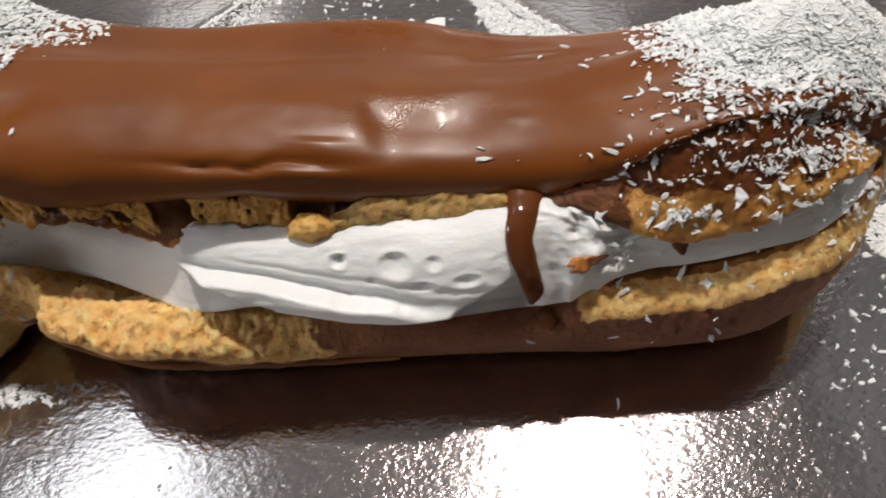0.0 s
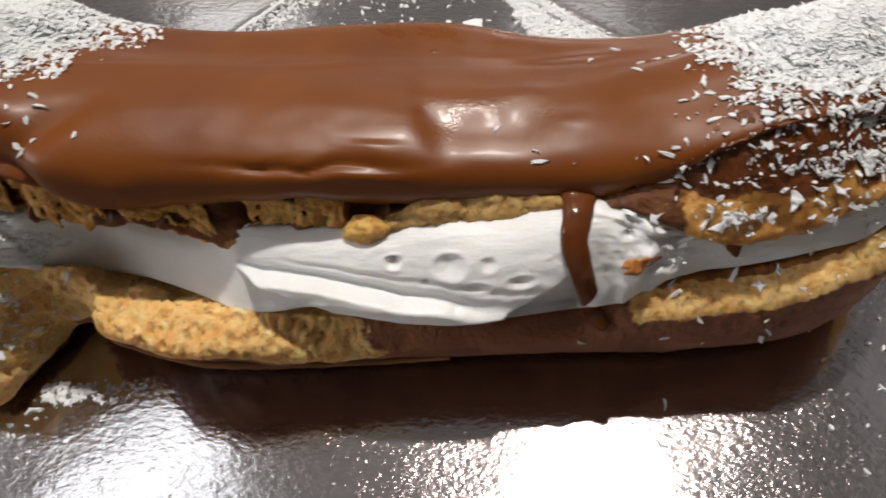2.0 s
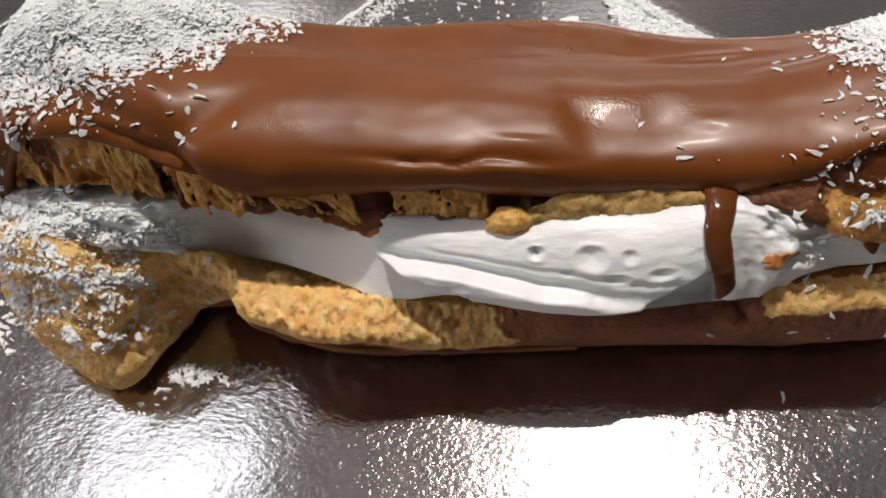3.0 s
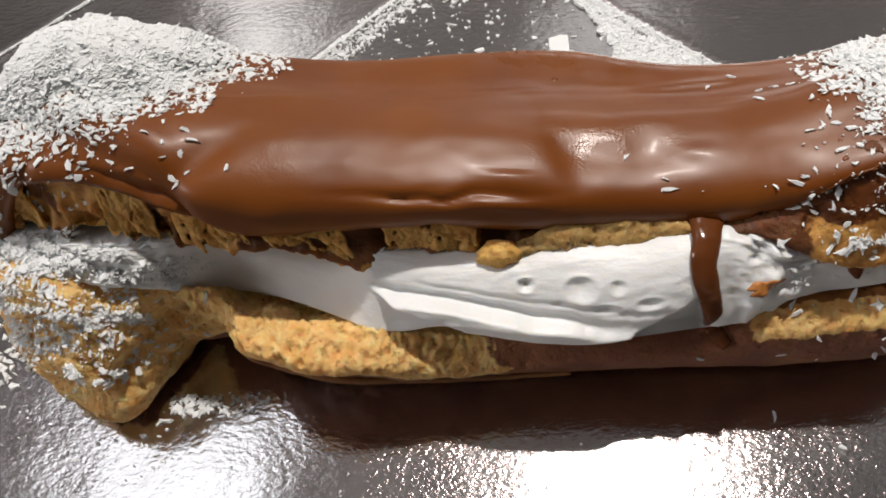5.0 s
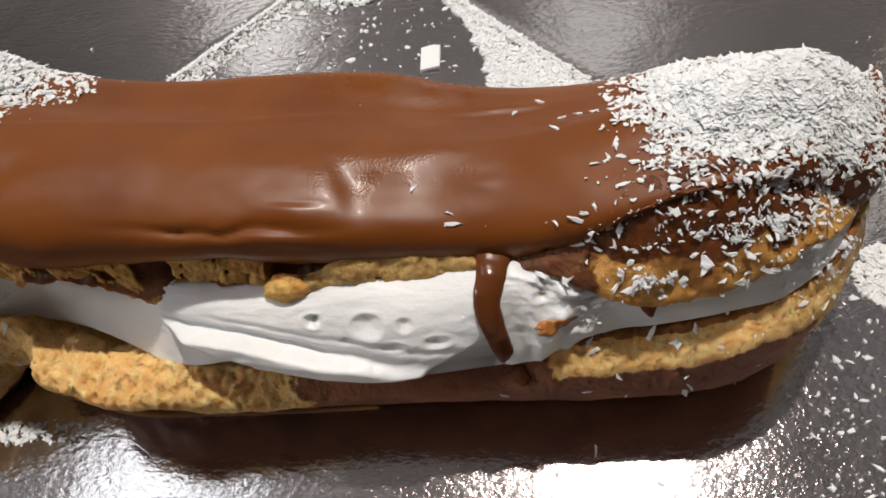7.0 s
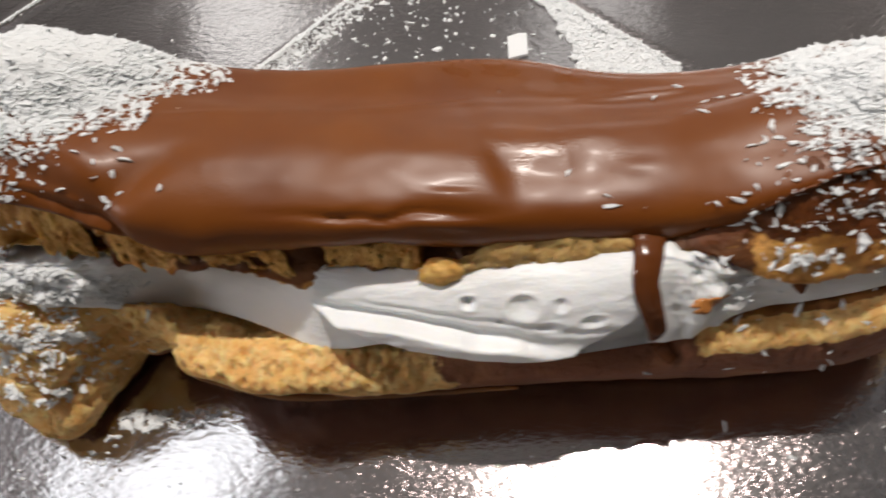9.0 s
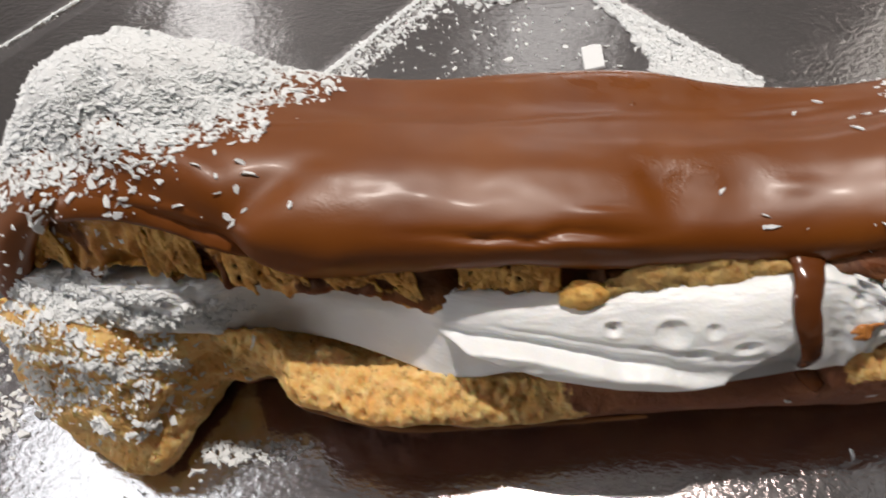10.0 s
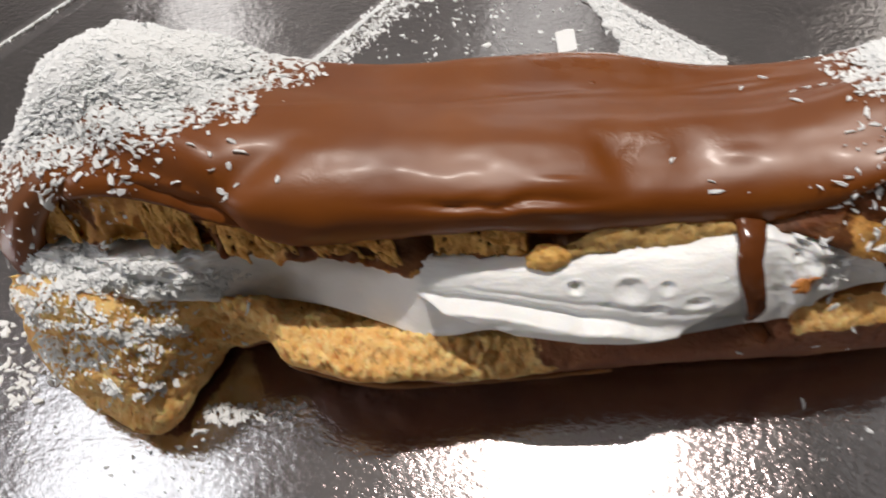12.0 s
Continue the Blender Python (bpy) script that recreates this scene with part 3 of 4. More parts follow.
def build_cream():
    n = 84
    sections = []
    for x in np.arange(-90, 46.1, 0.4):
        yt, zt, yb, zb = CREAM_AT(x)
        bulge = np.interp(x, [-90, -84, -70, -60, -52, -44, -39, -36, -33, -28, -12, 2, 8, 14, 24, 46], [0.5, 1.6, 1.8, 0.8, 0.0, -1.0, -0.6, 1.2, 1.8, 2.0, 1.6, 1.8, 2.2, 2.0, 1.4, 1.2])
        full = np.interp(x, [-38, -28, -12, 2, 8, 14], [0, 0.75, 1.0, 0.9, 0.5, 0])
        top, foot = FLAP_TOP(x)[0], FLAP_FOOT(x)[0]
        out = 2.1 * step((x + 37.6) / 4.5) * (1 - 0.72 * step((x + 20) / 18))
        row = []
        for s in np.linspace(0, 1, n):
            c = (yt - bulge * 1.1 - 4.0 * full, zt - 0.6 + 0.1 * bulge + 2.0 * full)
            y = (1 - s) ** 2 * yt + 2 * s * (1 - s) * c[0] + s * s * yb
            z = (1 - s) ** 2 * zt + 2 * s * (1 - s) * c[1] + s * s * zb
            h = 0.16 * fbm((x * 0.5, s * 7, 2), 0.30, 3) + 0.07 * fbm((x * 0.7, s * 22, 5), 0.7, 3)
            if -38 < x < 9:
                wob = 0.03 * fbm((x, 0, 0), 0.2, 3)
                flap = step((s - top - wob) / 0.08) * (1 - step((s - foot - wob) / 0.04))
                h += out * (flap - 0.35) * (1 - 0.5 * step((s - 0.9) / 0.1)) - 0.35 * out * bell(s - top - wob + 0.02, 0.045)
                h -= 0.2 * bell(s - top + 0.13 - wob, 0.03) * step((x + 34) / 8) * (1 - step((x - 2) / 5))
                h += 0.08 * bell(s - top + 0.19 - wob, 0.04) * step((x + 34) / 8)
            for bx, bs, rx, rs, depth in ((-10.9, 0.58, 2.0, 0.125, 0.7), (-6.6, 0.57, 1.0, 0.075, 0.5), (-17.3, 0.52, 1.0, 0.08, 1.0), (-8.0, 0.76, 1.7, 0.045, 0.45), (-3.0, 0.74, 1.6, 0.055, 0.5), (8.6, 0.40, 0.8, 0.06, 0.5), (-13.5, 0.72, 1.0, 0.04, 0.3)):
                d = math.hypot((x - bx) / rx, (s - bs) / rs)
                if d < 2:
                    h += -depth * bell(d, 0.72) + 0.28 * depth * bell(d - 1.05, 0.22)
            if -7 < x < 5:
                h -= 2.0 * step((s - 0.975 + 0.029 * (x + 5) - 0.03 * fbm((x, 1, 1), 0.5, 2)) / 0.05) * step((x + 6) / 2) * (1 - step((x - 3.2) / 1.5))
            if 5 < x < 18:
                k = bell(x - 11, 5)
                h += k * (1.3 * fbm((x, s * 10, 5), 0.38, 3) + 0.3 * fbm((x, s * 10, 9), 0.9, 1) + 1.1 * bell(s - 0.82, 0.14) * bell(x - 8.2, 1.8))
            h += 0.5 * fbm((x, s * 14, 8), 0.5, 4) * bell(s, 0.12) + 0.9 * step((-58 - x) / 6) * fbm((x, s * 10, 4), 0.28, 4)
            row.append((x, y - 0.86 * h, z + 0.5 * h))
        back = [(x, yb + 0.7, zb - 0.8), (x, yb + 3, zb - 2.0), (x, yb + 7, zb - 3.2), (x, yb + 20, zb - 2), (x, yt + 18, zt - 4), (x, yt + 5, zt - 2.0)]
        sections.append(row + back)
    verts, faces = loft(sections)
    return eclair_part("cream", verts, faces, CREAM, "white whipped cream with a rolled fold and bubbles")


# the lower front edge of the upper choux half
LID_AT = curve_of([
    (-86, 62.5, 26.2), (-80, 59.2, 27.0), (-72, 57.5, 27.6), (-64, 56.8, 26.5), (-56, 55.2, 26.0), (-50, 54.6, 27.2), (-46, 54.6, 26.8), (-41, 54.0, 24.8), (-37, 53.5, 23.8), (-33, 54.3, 25.3), (-28, 54.2, 25.0),
    (-23, 54, 25.2), (-20, 53.6, 25.0), (-17.5, 54, 25.6), (-12, 54.6, 26.4), (-5, 54.6, 26.4), (2, 54.4, 27.2), (7, 53.4, 28.2), (11, 52.0, 28.0), (15, 50.8, 26.4), (20, 49.8, 25.2), (26, 50.2, 25.9), (32, 51.6, 27.2), (37, 54, 28), (42, 58, 26.5), (45, 62.5, 24.5)])


def build_lid():
    sections = []
    for x in np.linspace(-86, 45, 340):
        yl, zl = LID_AT(x)
        yr, zr, zt, yb, zb = GLAZE_AT(x)
        side = bell(max(0.0, 8 - x), 6) if x > -30 else 0.3 * bell(max(0.0, x + 54), 6)
        zl += (1 - side) * 0.5 * fbm((x, 3, 0), 0.5, 4)
        yr2, zr2 = max(yr + 1.9, yl + 1.2), zr + 1.8
        mid = (0.5 * (yl + yr2) - 1.1 * side + 1.0 * (1 - side), 0.5 * (zl + zr2))
        loop = [(yl, zl), mid, (yr2, zr2), (yr2 + 4, min(zt - 2.6, zr2 + 3)), (0.5 * (yr + yb), zt - 3.2), (yb - 9, zb + 0.5), (yb - 3, zb - 4), (yb - 3, 20), (yb - 8, 19), (yl + 8, zl - 0.6)]
        sections.append([(x, y, z) for y, z in spline(loop, 110, closed=True)])
    verts, faces = loft(sections)

    def torn(p, n):
        x, y, z = p
        front = bell(max(0.0, y - 58), 4)
        h = 0.5 * fbm((x, y, z), 0.3, 5) * front
        h += 0.32 * front * (noise.ridged_multi_fractal(Vector((x, y, z)) * 0.3, 1.0, 2.2, 5, 1.0, 2.0) - 1.2) + 0.25 * front * fbm((x, y, z), 0.9, 4)
        h += 1.5 * front * step((-50 - x) / 4) * fbm((x, 0, z * 0.4), 0.42, 4)
        if z < 31:
            for px, w, deep in ((-32.5, 3.0, 2.2), (-21, 2.4, 1.5), (-26.5, 1.3, 1.2), (-15.5, 2.0, 1.6), (-58, 2.5, 2.0), (-66, 3.0, 1.8), (-73, 2.0, 1.6), (-79.5, 2.6, 2.6), (-69.5, 1.4, 1.8), (-62, 1.6, 1.6)):
                h -= deep * front * bell(x - px + 0.4 * (z - 27), w) * bell(z - 28.5, 3.5)
        return h

    verts = roughened(verts, faces, torn)
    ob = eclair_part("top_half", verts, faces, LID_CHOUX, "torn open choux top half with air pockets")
    brown_tone, glazed = [], []
    for x, y, z in verts:
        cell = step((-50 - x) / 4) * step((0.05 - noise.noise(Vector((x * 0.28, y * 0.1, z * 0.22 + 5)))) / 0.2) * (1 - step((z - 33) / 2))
        brown_tone.append(0.8 * cell + step((x + 54) / 4) * (1 - step((x + 17) / 5)) * (1 - step((z - 29.5) / 2)) * step((noise.noise(Vector((x * 0.3, 0, z * 0.4))) + 0.45) / 0.4) + 0.9 * step((x - 3) / 2) * (1 - step((x - 13) / 4)) * step((z - 24.8) / 1.5))
        glazed.append(step((x - 5) / 3) * step((z - 29.6 - 2.2 * noise.noise(Vector((x * 0.25, 0, z * 0.3))) + 0.25 * max(0.0, 14 - x)) / 1.6))
    for name, values in (("brown_tone", brown_tone), ("glazed", glazed)):
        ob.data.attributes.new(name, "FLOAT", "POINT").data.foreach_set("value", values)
    return ob


def build_webs():
    """Pale torn webs of choux, full of holes, that hang over the dark pockets."""
    for x0, x1, lean, seed in ((-49.5, -39.5, 1.6, 3), (-34.0, -23.0, 0.3, 11), (-60, -51, 0.6, 19), (-69, -63, 0.2, 27), (-86, -79, 0.8, 35)):
        cols, rows = int((x1 - x0) / 0.16), 26
        verts, faces = [], []
        for i in range(rows):
            u = i / (rows - 1)
            for j in range(cols):
                x = x0 + (x1 - x0) * j / (cols - 1)
                yl, zl = LID_AT(x)
                yr, zr = GLAZE_AT(x)[:2]
                long = 0.95 + 0.16 * fbm((x, seed, 0), 0.6, 4)
                a = np.array((x, yr + 0.9, zr + 0.9))
                b = np.array((x + lean, yl + 0.5, zl + 0.2))
                q = a + (b - a) * u * long
                fold = 0.55 * fbm((x * 0.6, u * 1.6, seed), 0.8, 3) + 0.3 * fbm((x, u * 4, seed), 1.6, 3)
                verts.append((q[0] + 0.25 * fbm((x, u * 3, seed + 5), 0.7, 2), q[1] + fold, q[2]))
        for i in range(rows - 1):
            for j in range(cols - 1):
                x, u = x0 + (x1 - x0) * j / (cols - 1), i / (rows - 1)
                hole = noise.noise(Vector((x * 0.5, u * 2.6, seed))) + 0.5 * noise.noise(Vector((x * 1.6, u * 5.5, seed + 9)))
                if hole < 0.2 + 0.25 * (1 - u) + 0.12 * (x0 < -50):
                    k = i * cols + j
                    if hole > -0.55:
                        faces.append((k, k + 1, k + cols + 1, k + cols))
        ob = eclair_part("choux_web", verts, faces, STRAND, "pale torn web of choux", lid)
        solid = ob.modifiers.new("thickness", "SOLIDIFY")
        solid.thickness, solid.offset = 0.00035, 0.0


def ribbon(points, widths, depth, n=60, m=16):
    """A rounded strip along points, of varying width."""
    path = spline(points, n)
    wide = np.interp(np.linspace(0, 1, n), np.linspace(0, 1, len(widths)), widths)
    sections = []
    for i in range(n):
        t = path[min(i + 1, n - 1)] - path[max(i - 1, 0)]
        t /= np.linalg.norm(t)
        side = np.cross(t, (0, -0.8, 0.6))
        side /= np.linalg.norm(side)
        out = np.cross(side, t)
        sections.append([tuple(path[i] + side * math.cos(a) * wide[i] / 2 + out * math.sin(a) * depth * (0.6 + 0.4 * wide[i] / max(wide))) for a in np.linspace(0, math.tau, m, endpoint=False)])
    return loft(sections)


from mathutils.bvhtree import BVHTree


def tree_of(obs):
    verts, faces = [], []
    for ob in obs:
        k = len(verts)
        off = Vector((-20, 66, 0))
        verts += [v.co * 1000 + off for v in ob.data.vertices]
        faces += [[i + k for i in p.vertices] for p in ob.data.polygons]
    return BVHTree.FromPolygons(verts, faces)


def build_drips():
    skin, way = tree_of([cream, base]), Vector((0, 0.57, -0.82))

    def laid(points, lift):
        out = []
        for p in points:
            hit = skin.ray_cast(Vector(p) - 20 * way, way)[0]
            out.append(tuple(hit - lift * way) if hit else p)
        return out

    path = [(3.8, 56.2, 28.6), (3.6, 54.4, 28.6)] + laid(spline([(3.3, 52.4, 27.9), (2.8, 50.3, 27.5), (3.1, 47.8, 26.6), (4.0, 45.8, 24.6), (4.8, 44.7, 22.2), (5.5, 44.7, 19.6), (6.2, 45.2, 17.0), (6.8, 45.8, 15.0)], 7), 0.25)
    v, f = ribbon(path, [4.6, 3.7, 3.3, 3.1, 2.9, 2.6, 2.4, 2.4, 2.5, 2.4, 1.6], 0.75, 90)
    v = roughened(v, f, lambda p, n: 0.12 * fbm(p, 0.5, 3))
    eclair_part("drip", v, f, DRIP, "chocolate drip running down over the cream", glaze)
    v, f = ribbon(laid([(20.2, 49.4, 27.8), (20.4, 48.7, 26.8), (20.6, 48.4, 25.9), (20.7, 48.5, 25.2)], 0.2), [1.5, 2.1, 1.7, 0.7], 0.7, 24, 14)
    eclair_part("drip", v, f, DRIP, "small chocolate drip on the cream", glaze)
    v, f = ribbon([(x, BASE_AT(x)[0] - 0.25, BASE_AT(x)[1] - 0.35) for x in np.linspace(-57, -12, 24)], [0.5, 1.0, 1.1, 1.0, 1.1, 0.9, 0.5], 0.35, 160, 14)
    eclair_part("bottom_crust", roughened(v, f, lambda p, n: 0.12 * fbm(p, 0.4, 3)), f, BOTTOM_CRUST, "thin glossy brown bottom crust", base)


def build_crust_edge():
    """The tan baked edge of the upper half that rests on the cream."""
    xs = np.linspace(-18.0, 2.2, 9)
    v, f = ribbon([(x, LID_AT(x)[0] - 0.1, LID_AT(x)[1] + 0.9 + 0.25 * math.sin(x * 0.9)) for x in xs], [1.6, 2.8, 3.3, 3.4, 3.4, 3.1, 3.2, 2.4, 1.0], 0.75, 180, 40)
    v = roughened(v, f, lambda p, n: 0.45 * fbm(p, 0.3, 3) + 0.15 * fbm(p, 1.3, 3) - 0.8 * max(0.0, noise.noise(Vector(p) * 0.8) - 0.25))
    eclair_part("crust_edge", v, f, EDGE, "tan baked choux edge resting on the cream", lid)


def build_crumb(name, at, size, seed, mat, label):
    """A torn lump of choux crumb."""
    rows = []
    for i in range(1, 22):
        a = math.pi * i / 22
        row = []
        for j in range(36):
            b = math.tau * j / 36
            d = Vector((math.sin(a) * math.cos(b), math.sin(a) * math.sin(b), math.cos(a)))
            k = 1 + 0.2 * fbm(d + Vector((seed, 0, 0)), 1.3, 4) + 0.1 * fbm(d + Vector((0, seed, 0)), 4, 3)
            row.append((at[0] + size[0] * d.x * k, at[1] + size[1] * d.y * k, at[2] + size[2] * d.z * k))
        rows.append(row)
    v, f = loft(rows)
    eclair_part(name, v, f, mat, label, lid)


glaze, base, cream, lid = build_glaze(), build_base(), build_cream(), build_lid()
build_drips()
build_webs()
build_crust_edge()
build_crumb("crumb", (-20.2, 53.3, 26.0), (2.7, 1.6, 1.9), 3, CRUMB, "golden torn lump of choux crumb")

# ---- grated coconut ----
SKIN = tree_of([glaze, base, cream, lid])


def build_smear():
    """A thin film of chocolate wiped over the cream."""
    skin, rings, spokes = tree_of([cream]), 18, 72
    verts, faces = [], []
    for i in range(rings + 1):
        for j in range(spokes):
            a, r = math.tau * j / spokes, i / rings
            k = 1 + 0.25 * math.sin(3 * a + 1) + 0.12 * math.sin(7 * a)
            u, w = 2.0 * r * k * math.cos(a), 0.95 * r * k * math.sin(a)
            way = Vector((0.1, 0.55, -0.83))
            start = Vector((9.8 + u, 48.0 + 0.6 * w, 24.6 + 0.4 * u + 0.7 * w)) - way * 16
            p = skin.ray_cast(start, way)[0] or start + way * 16
            verts.append(p - way * (0.35 - 0.4 * r**8))
    for i in range(rings):
        for j in range(spokes):
            faces.append((i * spokes + j, (i + 1) * spokes + j, (i + 1) * spokes + (j + 1) % spokes, i * spokes + (j + 1) % spokes))
    eclair_part("smear", verts, faces, SYRUP, "thin chocolate smear wiped on the cream", cream)


build_smear()


def flake_shape(rng, length, width, thick):
    """A thin, ragged chip or shred, slightly curled: verts and faces."""
    n = rng.choice((5, 6, 7))
    bend, start = rng.uniform(-0.5, 0.5), rng.uniform(0, math.tau)
    edge = []
    for i in range(n):
        a, k = start + math.tau * (i + rng.uniform(-0.42, 0.42)) / n, rng.uniform(0.35, 1.25)
        edge.append((0.5 * length * k * math.cos(a), 0.5 * width * k * math.sin(a)))
    verts = []
    for side in (0.5, -0.5):
        for x, y in edge:
            k = 1.0 if side < 0 else rng.uniform(0.6, 1.0)
            verts.append((x * k, y * k, side * thick * rng.uniform(0.5, 1.4) - bend * x * x / length * 1.2))
    faces = [tuple(range(n)), tuple(reversed(range(n, 2 * n)))]
    faces += [(i, n + i, n + (i + 1) % n, (i + 1) % n) for i in range(n)]
    return verts, faces


def placed(shape, place, normal, spin, tip):
    """The shape's points laid at a place on a surface."""
    m = Vector((0, 0, 1)).rotation_difference(Vector(normal)).to_matrix() @ Euler((tip, tip * 0.6, spin)).to_matrix()
    p = Vector(place)
    return [tuple(p + m @ Vector(v)) for v in shape]


class Heap:
    def __init__(self):
        self.verts, self.faces = [], []

    def add(self, verts, faces):
        k = len(self.verts)
        self.verts += verts
        self.faces += [tuple(i + k for i in f) for f in faces]

    def thing(self, name, label, category="coconut"):
        ob = new(name, mesh_from(name, self.verts, self.faces, COCONUT, smooth=False))
        return tagged(ob, label, category, kind="stuff")


def drop(x, y, top=70.0):
    hit = SKIN.ray_cast(Vector((x, y, top)), Vector((0, 0, -1)))
    if hit[0] is None:
        return Vector((x, y, foil_height(x, y))), Vector((0, 0, 1))
    return hit[0], hit[1]


def bed(x, y, r):
    """Where a heap rests: it bridges folds and clefts of the glaze, but not at its edge."""
    p, n = drop(x, y)
    if r > 1.0 or p.z < 3:
        return p, n
    round_about = [drop(x + dx, y + dy)[0].z for dx, dy in ((2.5, 0), (-2.5, 0), (0, 2.5), (0, -2.5))]
    level = 0.25 * sum(round_about)
    return Vector((p.x, p.y, p.z + max(0.0, level - p.z) * (1 - r**6))), n


def mound(name, label, rng, cx, cy, rx, ry, height, count, skirt, packed=True):
    """A heap of shreds on the glaze, dense in the middle and loose round the edge."""
    heap = Heap()

    def outline(a):
        return 1 + 0.16 * math.sin(2 * a + 1) + 0.09 * math.sin(5 * a) + 0.07 * math.sin(11 * a + 2)

    def rise(x, y, r):
        return height * max(0.0, 1 - r * r) ** 1.25 + 0.18 * fbm((x, y, 0), 0.5, 4)

    for i in range(count):
        r = 0.95 * math.sqrt(rng.random()) if rng.random() < 0.42 else 0.68 + (skirt - 0.68) * rng.random() ** 1.7
        a = rng.uniform(0, math.tau)
        x, y = cx + rx * r * outline(a) * math.cos(a), cy + ry * r * outline(a) * math.sin(a)
        p, n = bed(x, y, r)
        if p.z < 3:
            continue
        lift = max(0.05, rise(x, y, r)) + rng.uniform(-0.04, 0.10)
        size = 0.25 + 0.75 * rng.random() if r < 0.8 and rng.random() < 0.75 else 0.45 + 1.7 * rng.random() ** 2.0
        v, f = flake_shape(rng, size, min(0.9, size * rng.uniform(0.3, 0.8)), rng.uniform(0.04, 0.09))
        loose = 0.14 if rng.random() < 0.93 else 0.8
        heap.add(placed(v, p + Vector((0, 0, lift)), (n + Vector((0, 0, 1.2))).normalized(), rng.uniform(0, math.tau), rng.gauss(0, loose)), f)
    if not packed:
        return heap.thing(name, label)
    # the packed core under the loose shreds
    rings, spokes = 80, 260
    core = []
    for i in range(rings + 1):
        for j in range(spokes):
            a, r = math.tau * j / spokes, 0.88 * i / rings
            x, y = cx + rx * r * outline(a) * math.cos(a), cy + ry * r * outline(a) * math.sin(a)
            p, n = bed(x, y, r)
            core.append((x, y, p.z + rise(x, y, r) + 0.04 - 1.6 * r**8 + 0.06 * fbm((x, y, 3), 1.7, 3)))
    faces = [(i * spokes + j, i * spokes + (j + 1) % spokes, (i + 1) * spokes + (j + 1) % spokes, (i + 1) * spokes + j) for i in range(rings) for j in range(spokes)]
    heap.add(core, [f[::-1] for f in faces])
    return heap.thing(name, label)


rng = random.Random(11)
mound("coconut_heap", "white grated coconut heaped on the glazed end", rng, -72.5, 78.8, 15.2, 13.2, 5.5, 11000, 1.4)
mound("coconut_heap", "white grated coconut heaped over the split end", rng, 34, 71.5, 10.6, 9.6, 3.0, 6500, 1.40)
mound("coconut_heap", "white grated coconut spilled on the torn choux end", rng, -79, 52.2, 9.5, 4.6, 0.4, 1100, 1.6, False)


def dust_band(heap, rng, a, b, width, count, sizes):
    """Fine coconut along a line of the foil."""
    for i in range(count):
        u = rng.random()
        d = rng.gauss(0, width)
        nx, ny = b[1] - a[1], a[0] - b[0]
        k = math.hypot(nx, ny)
        x, y = a[0] + (b[0] - a[0]) * u + nx / k * d, a[1] + (b[1] - a[1]) * u + ny / k * d
        scatter_one(heap, rng, x, y, sizes)


def scatter_one(heap, rng, x, y, sizes, lift=0.1):
    p, n = drop(x, y)
    ln = rng.uniform(*sizes)
    v, f = flake_shape(rng, ln, ln * rng.uniform(0.4, 0.85), rng.uniform(0.1, 0.25))
    heap.add(placed(v, p + n * lift, n, rng.uniform(0, math.tau), rng.gauss(0, 0.2)), f)


def patch(heap, rng, a, b, c, count, sizes, ragged=1.2):
    """Coconut lying thick over a three-cornered patch of foil."""
    for i in range(count):
        u, w = sorted((rng.random(), rng.random()))
        x = a[0] * u + b[0] * (w - u) + c[0] * (1 - w)
        y = a[1] * u + b[1] * (w - u) + c[1] * (1 - w)
        x, y = x + ragged * fbm((x, y, 1), 0.4, 3), y + ragged * fbm((x, y, 7), 0.4, 3)
        scatter_one(heap, rng, x, y, sizes, rng.uniform(0.1, 0.5))


def foil_dust():
    rng = random.Random(5)
    heap = Heap()
    # packed this densely, the coconut also stands in for the lit crease's glint
    dust_band(heap, rng, (-133, 116), (-92, 156.5), 0.22, 1900, (0.4, 1.0))
    dust_band(heap, rng, (-58, 115), (-37, 137.5), 0.3, 1500, (0.4, 1.1))
    dust_band(heap, rng, (-57, 113), (-36, 135), 1.4, 700, (0.4, 1.3))
    dust_band(heap, rng, (-38, 138), (-10, 137), 1.5, 1500, (0.5, 1.6))
    patch(heap, rng, (-38, 140), (-30, 131), (-9, 137), 1200, (0.5, 1.6), 2.0)
    dust_band(heap, rng, (-11, 138), (19, 107), 0.5, 1500, (0.5, 1.4))
    patch(heap, rng, (-9, 135), (-4, 128), (8, 118), 1700, (0.5, 1.6))
    patch(heap, rng, (-3, 127), (2, 112), (19, 106.5), 4200, (0.5, 1.7))
    patch(heap, rng, (2, 112), (3, 99), (19, 106.5), 3400, (0.5, 1.7))
    patch(heap, rng, (3, 100), (30, 96), (19, 106.5), 2600, (0.5, 1.7))
    for i in range(300):
        u, w = rng.random() ** 1.5, rng.random() ** 0.6
        x = -54 + 50 * u
        top = 136 - max(0.0, -37 - x) * 1.05 - max(0.0, x + 10) * 1.05
        scatter_one(heap, rng, x, 100 + (top - 100) * w, (0.3, 1.0 + 1.8 * rng.random() ** 3))
    return heap.thing("coconut_dust", "fine white coconut along the foil creases, partly standing for their glint")


foil_dust()


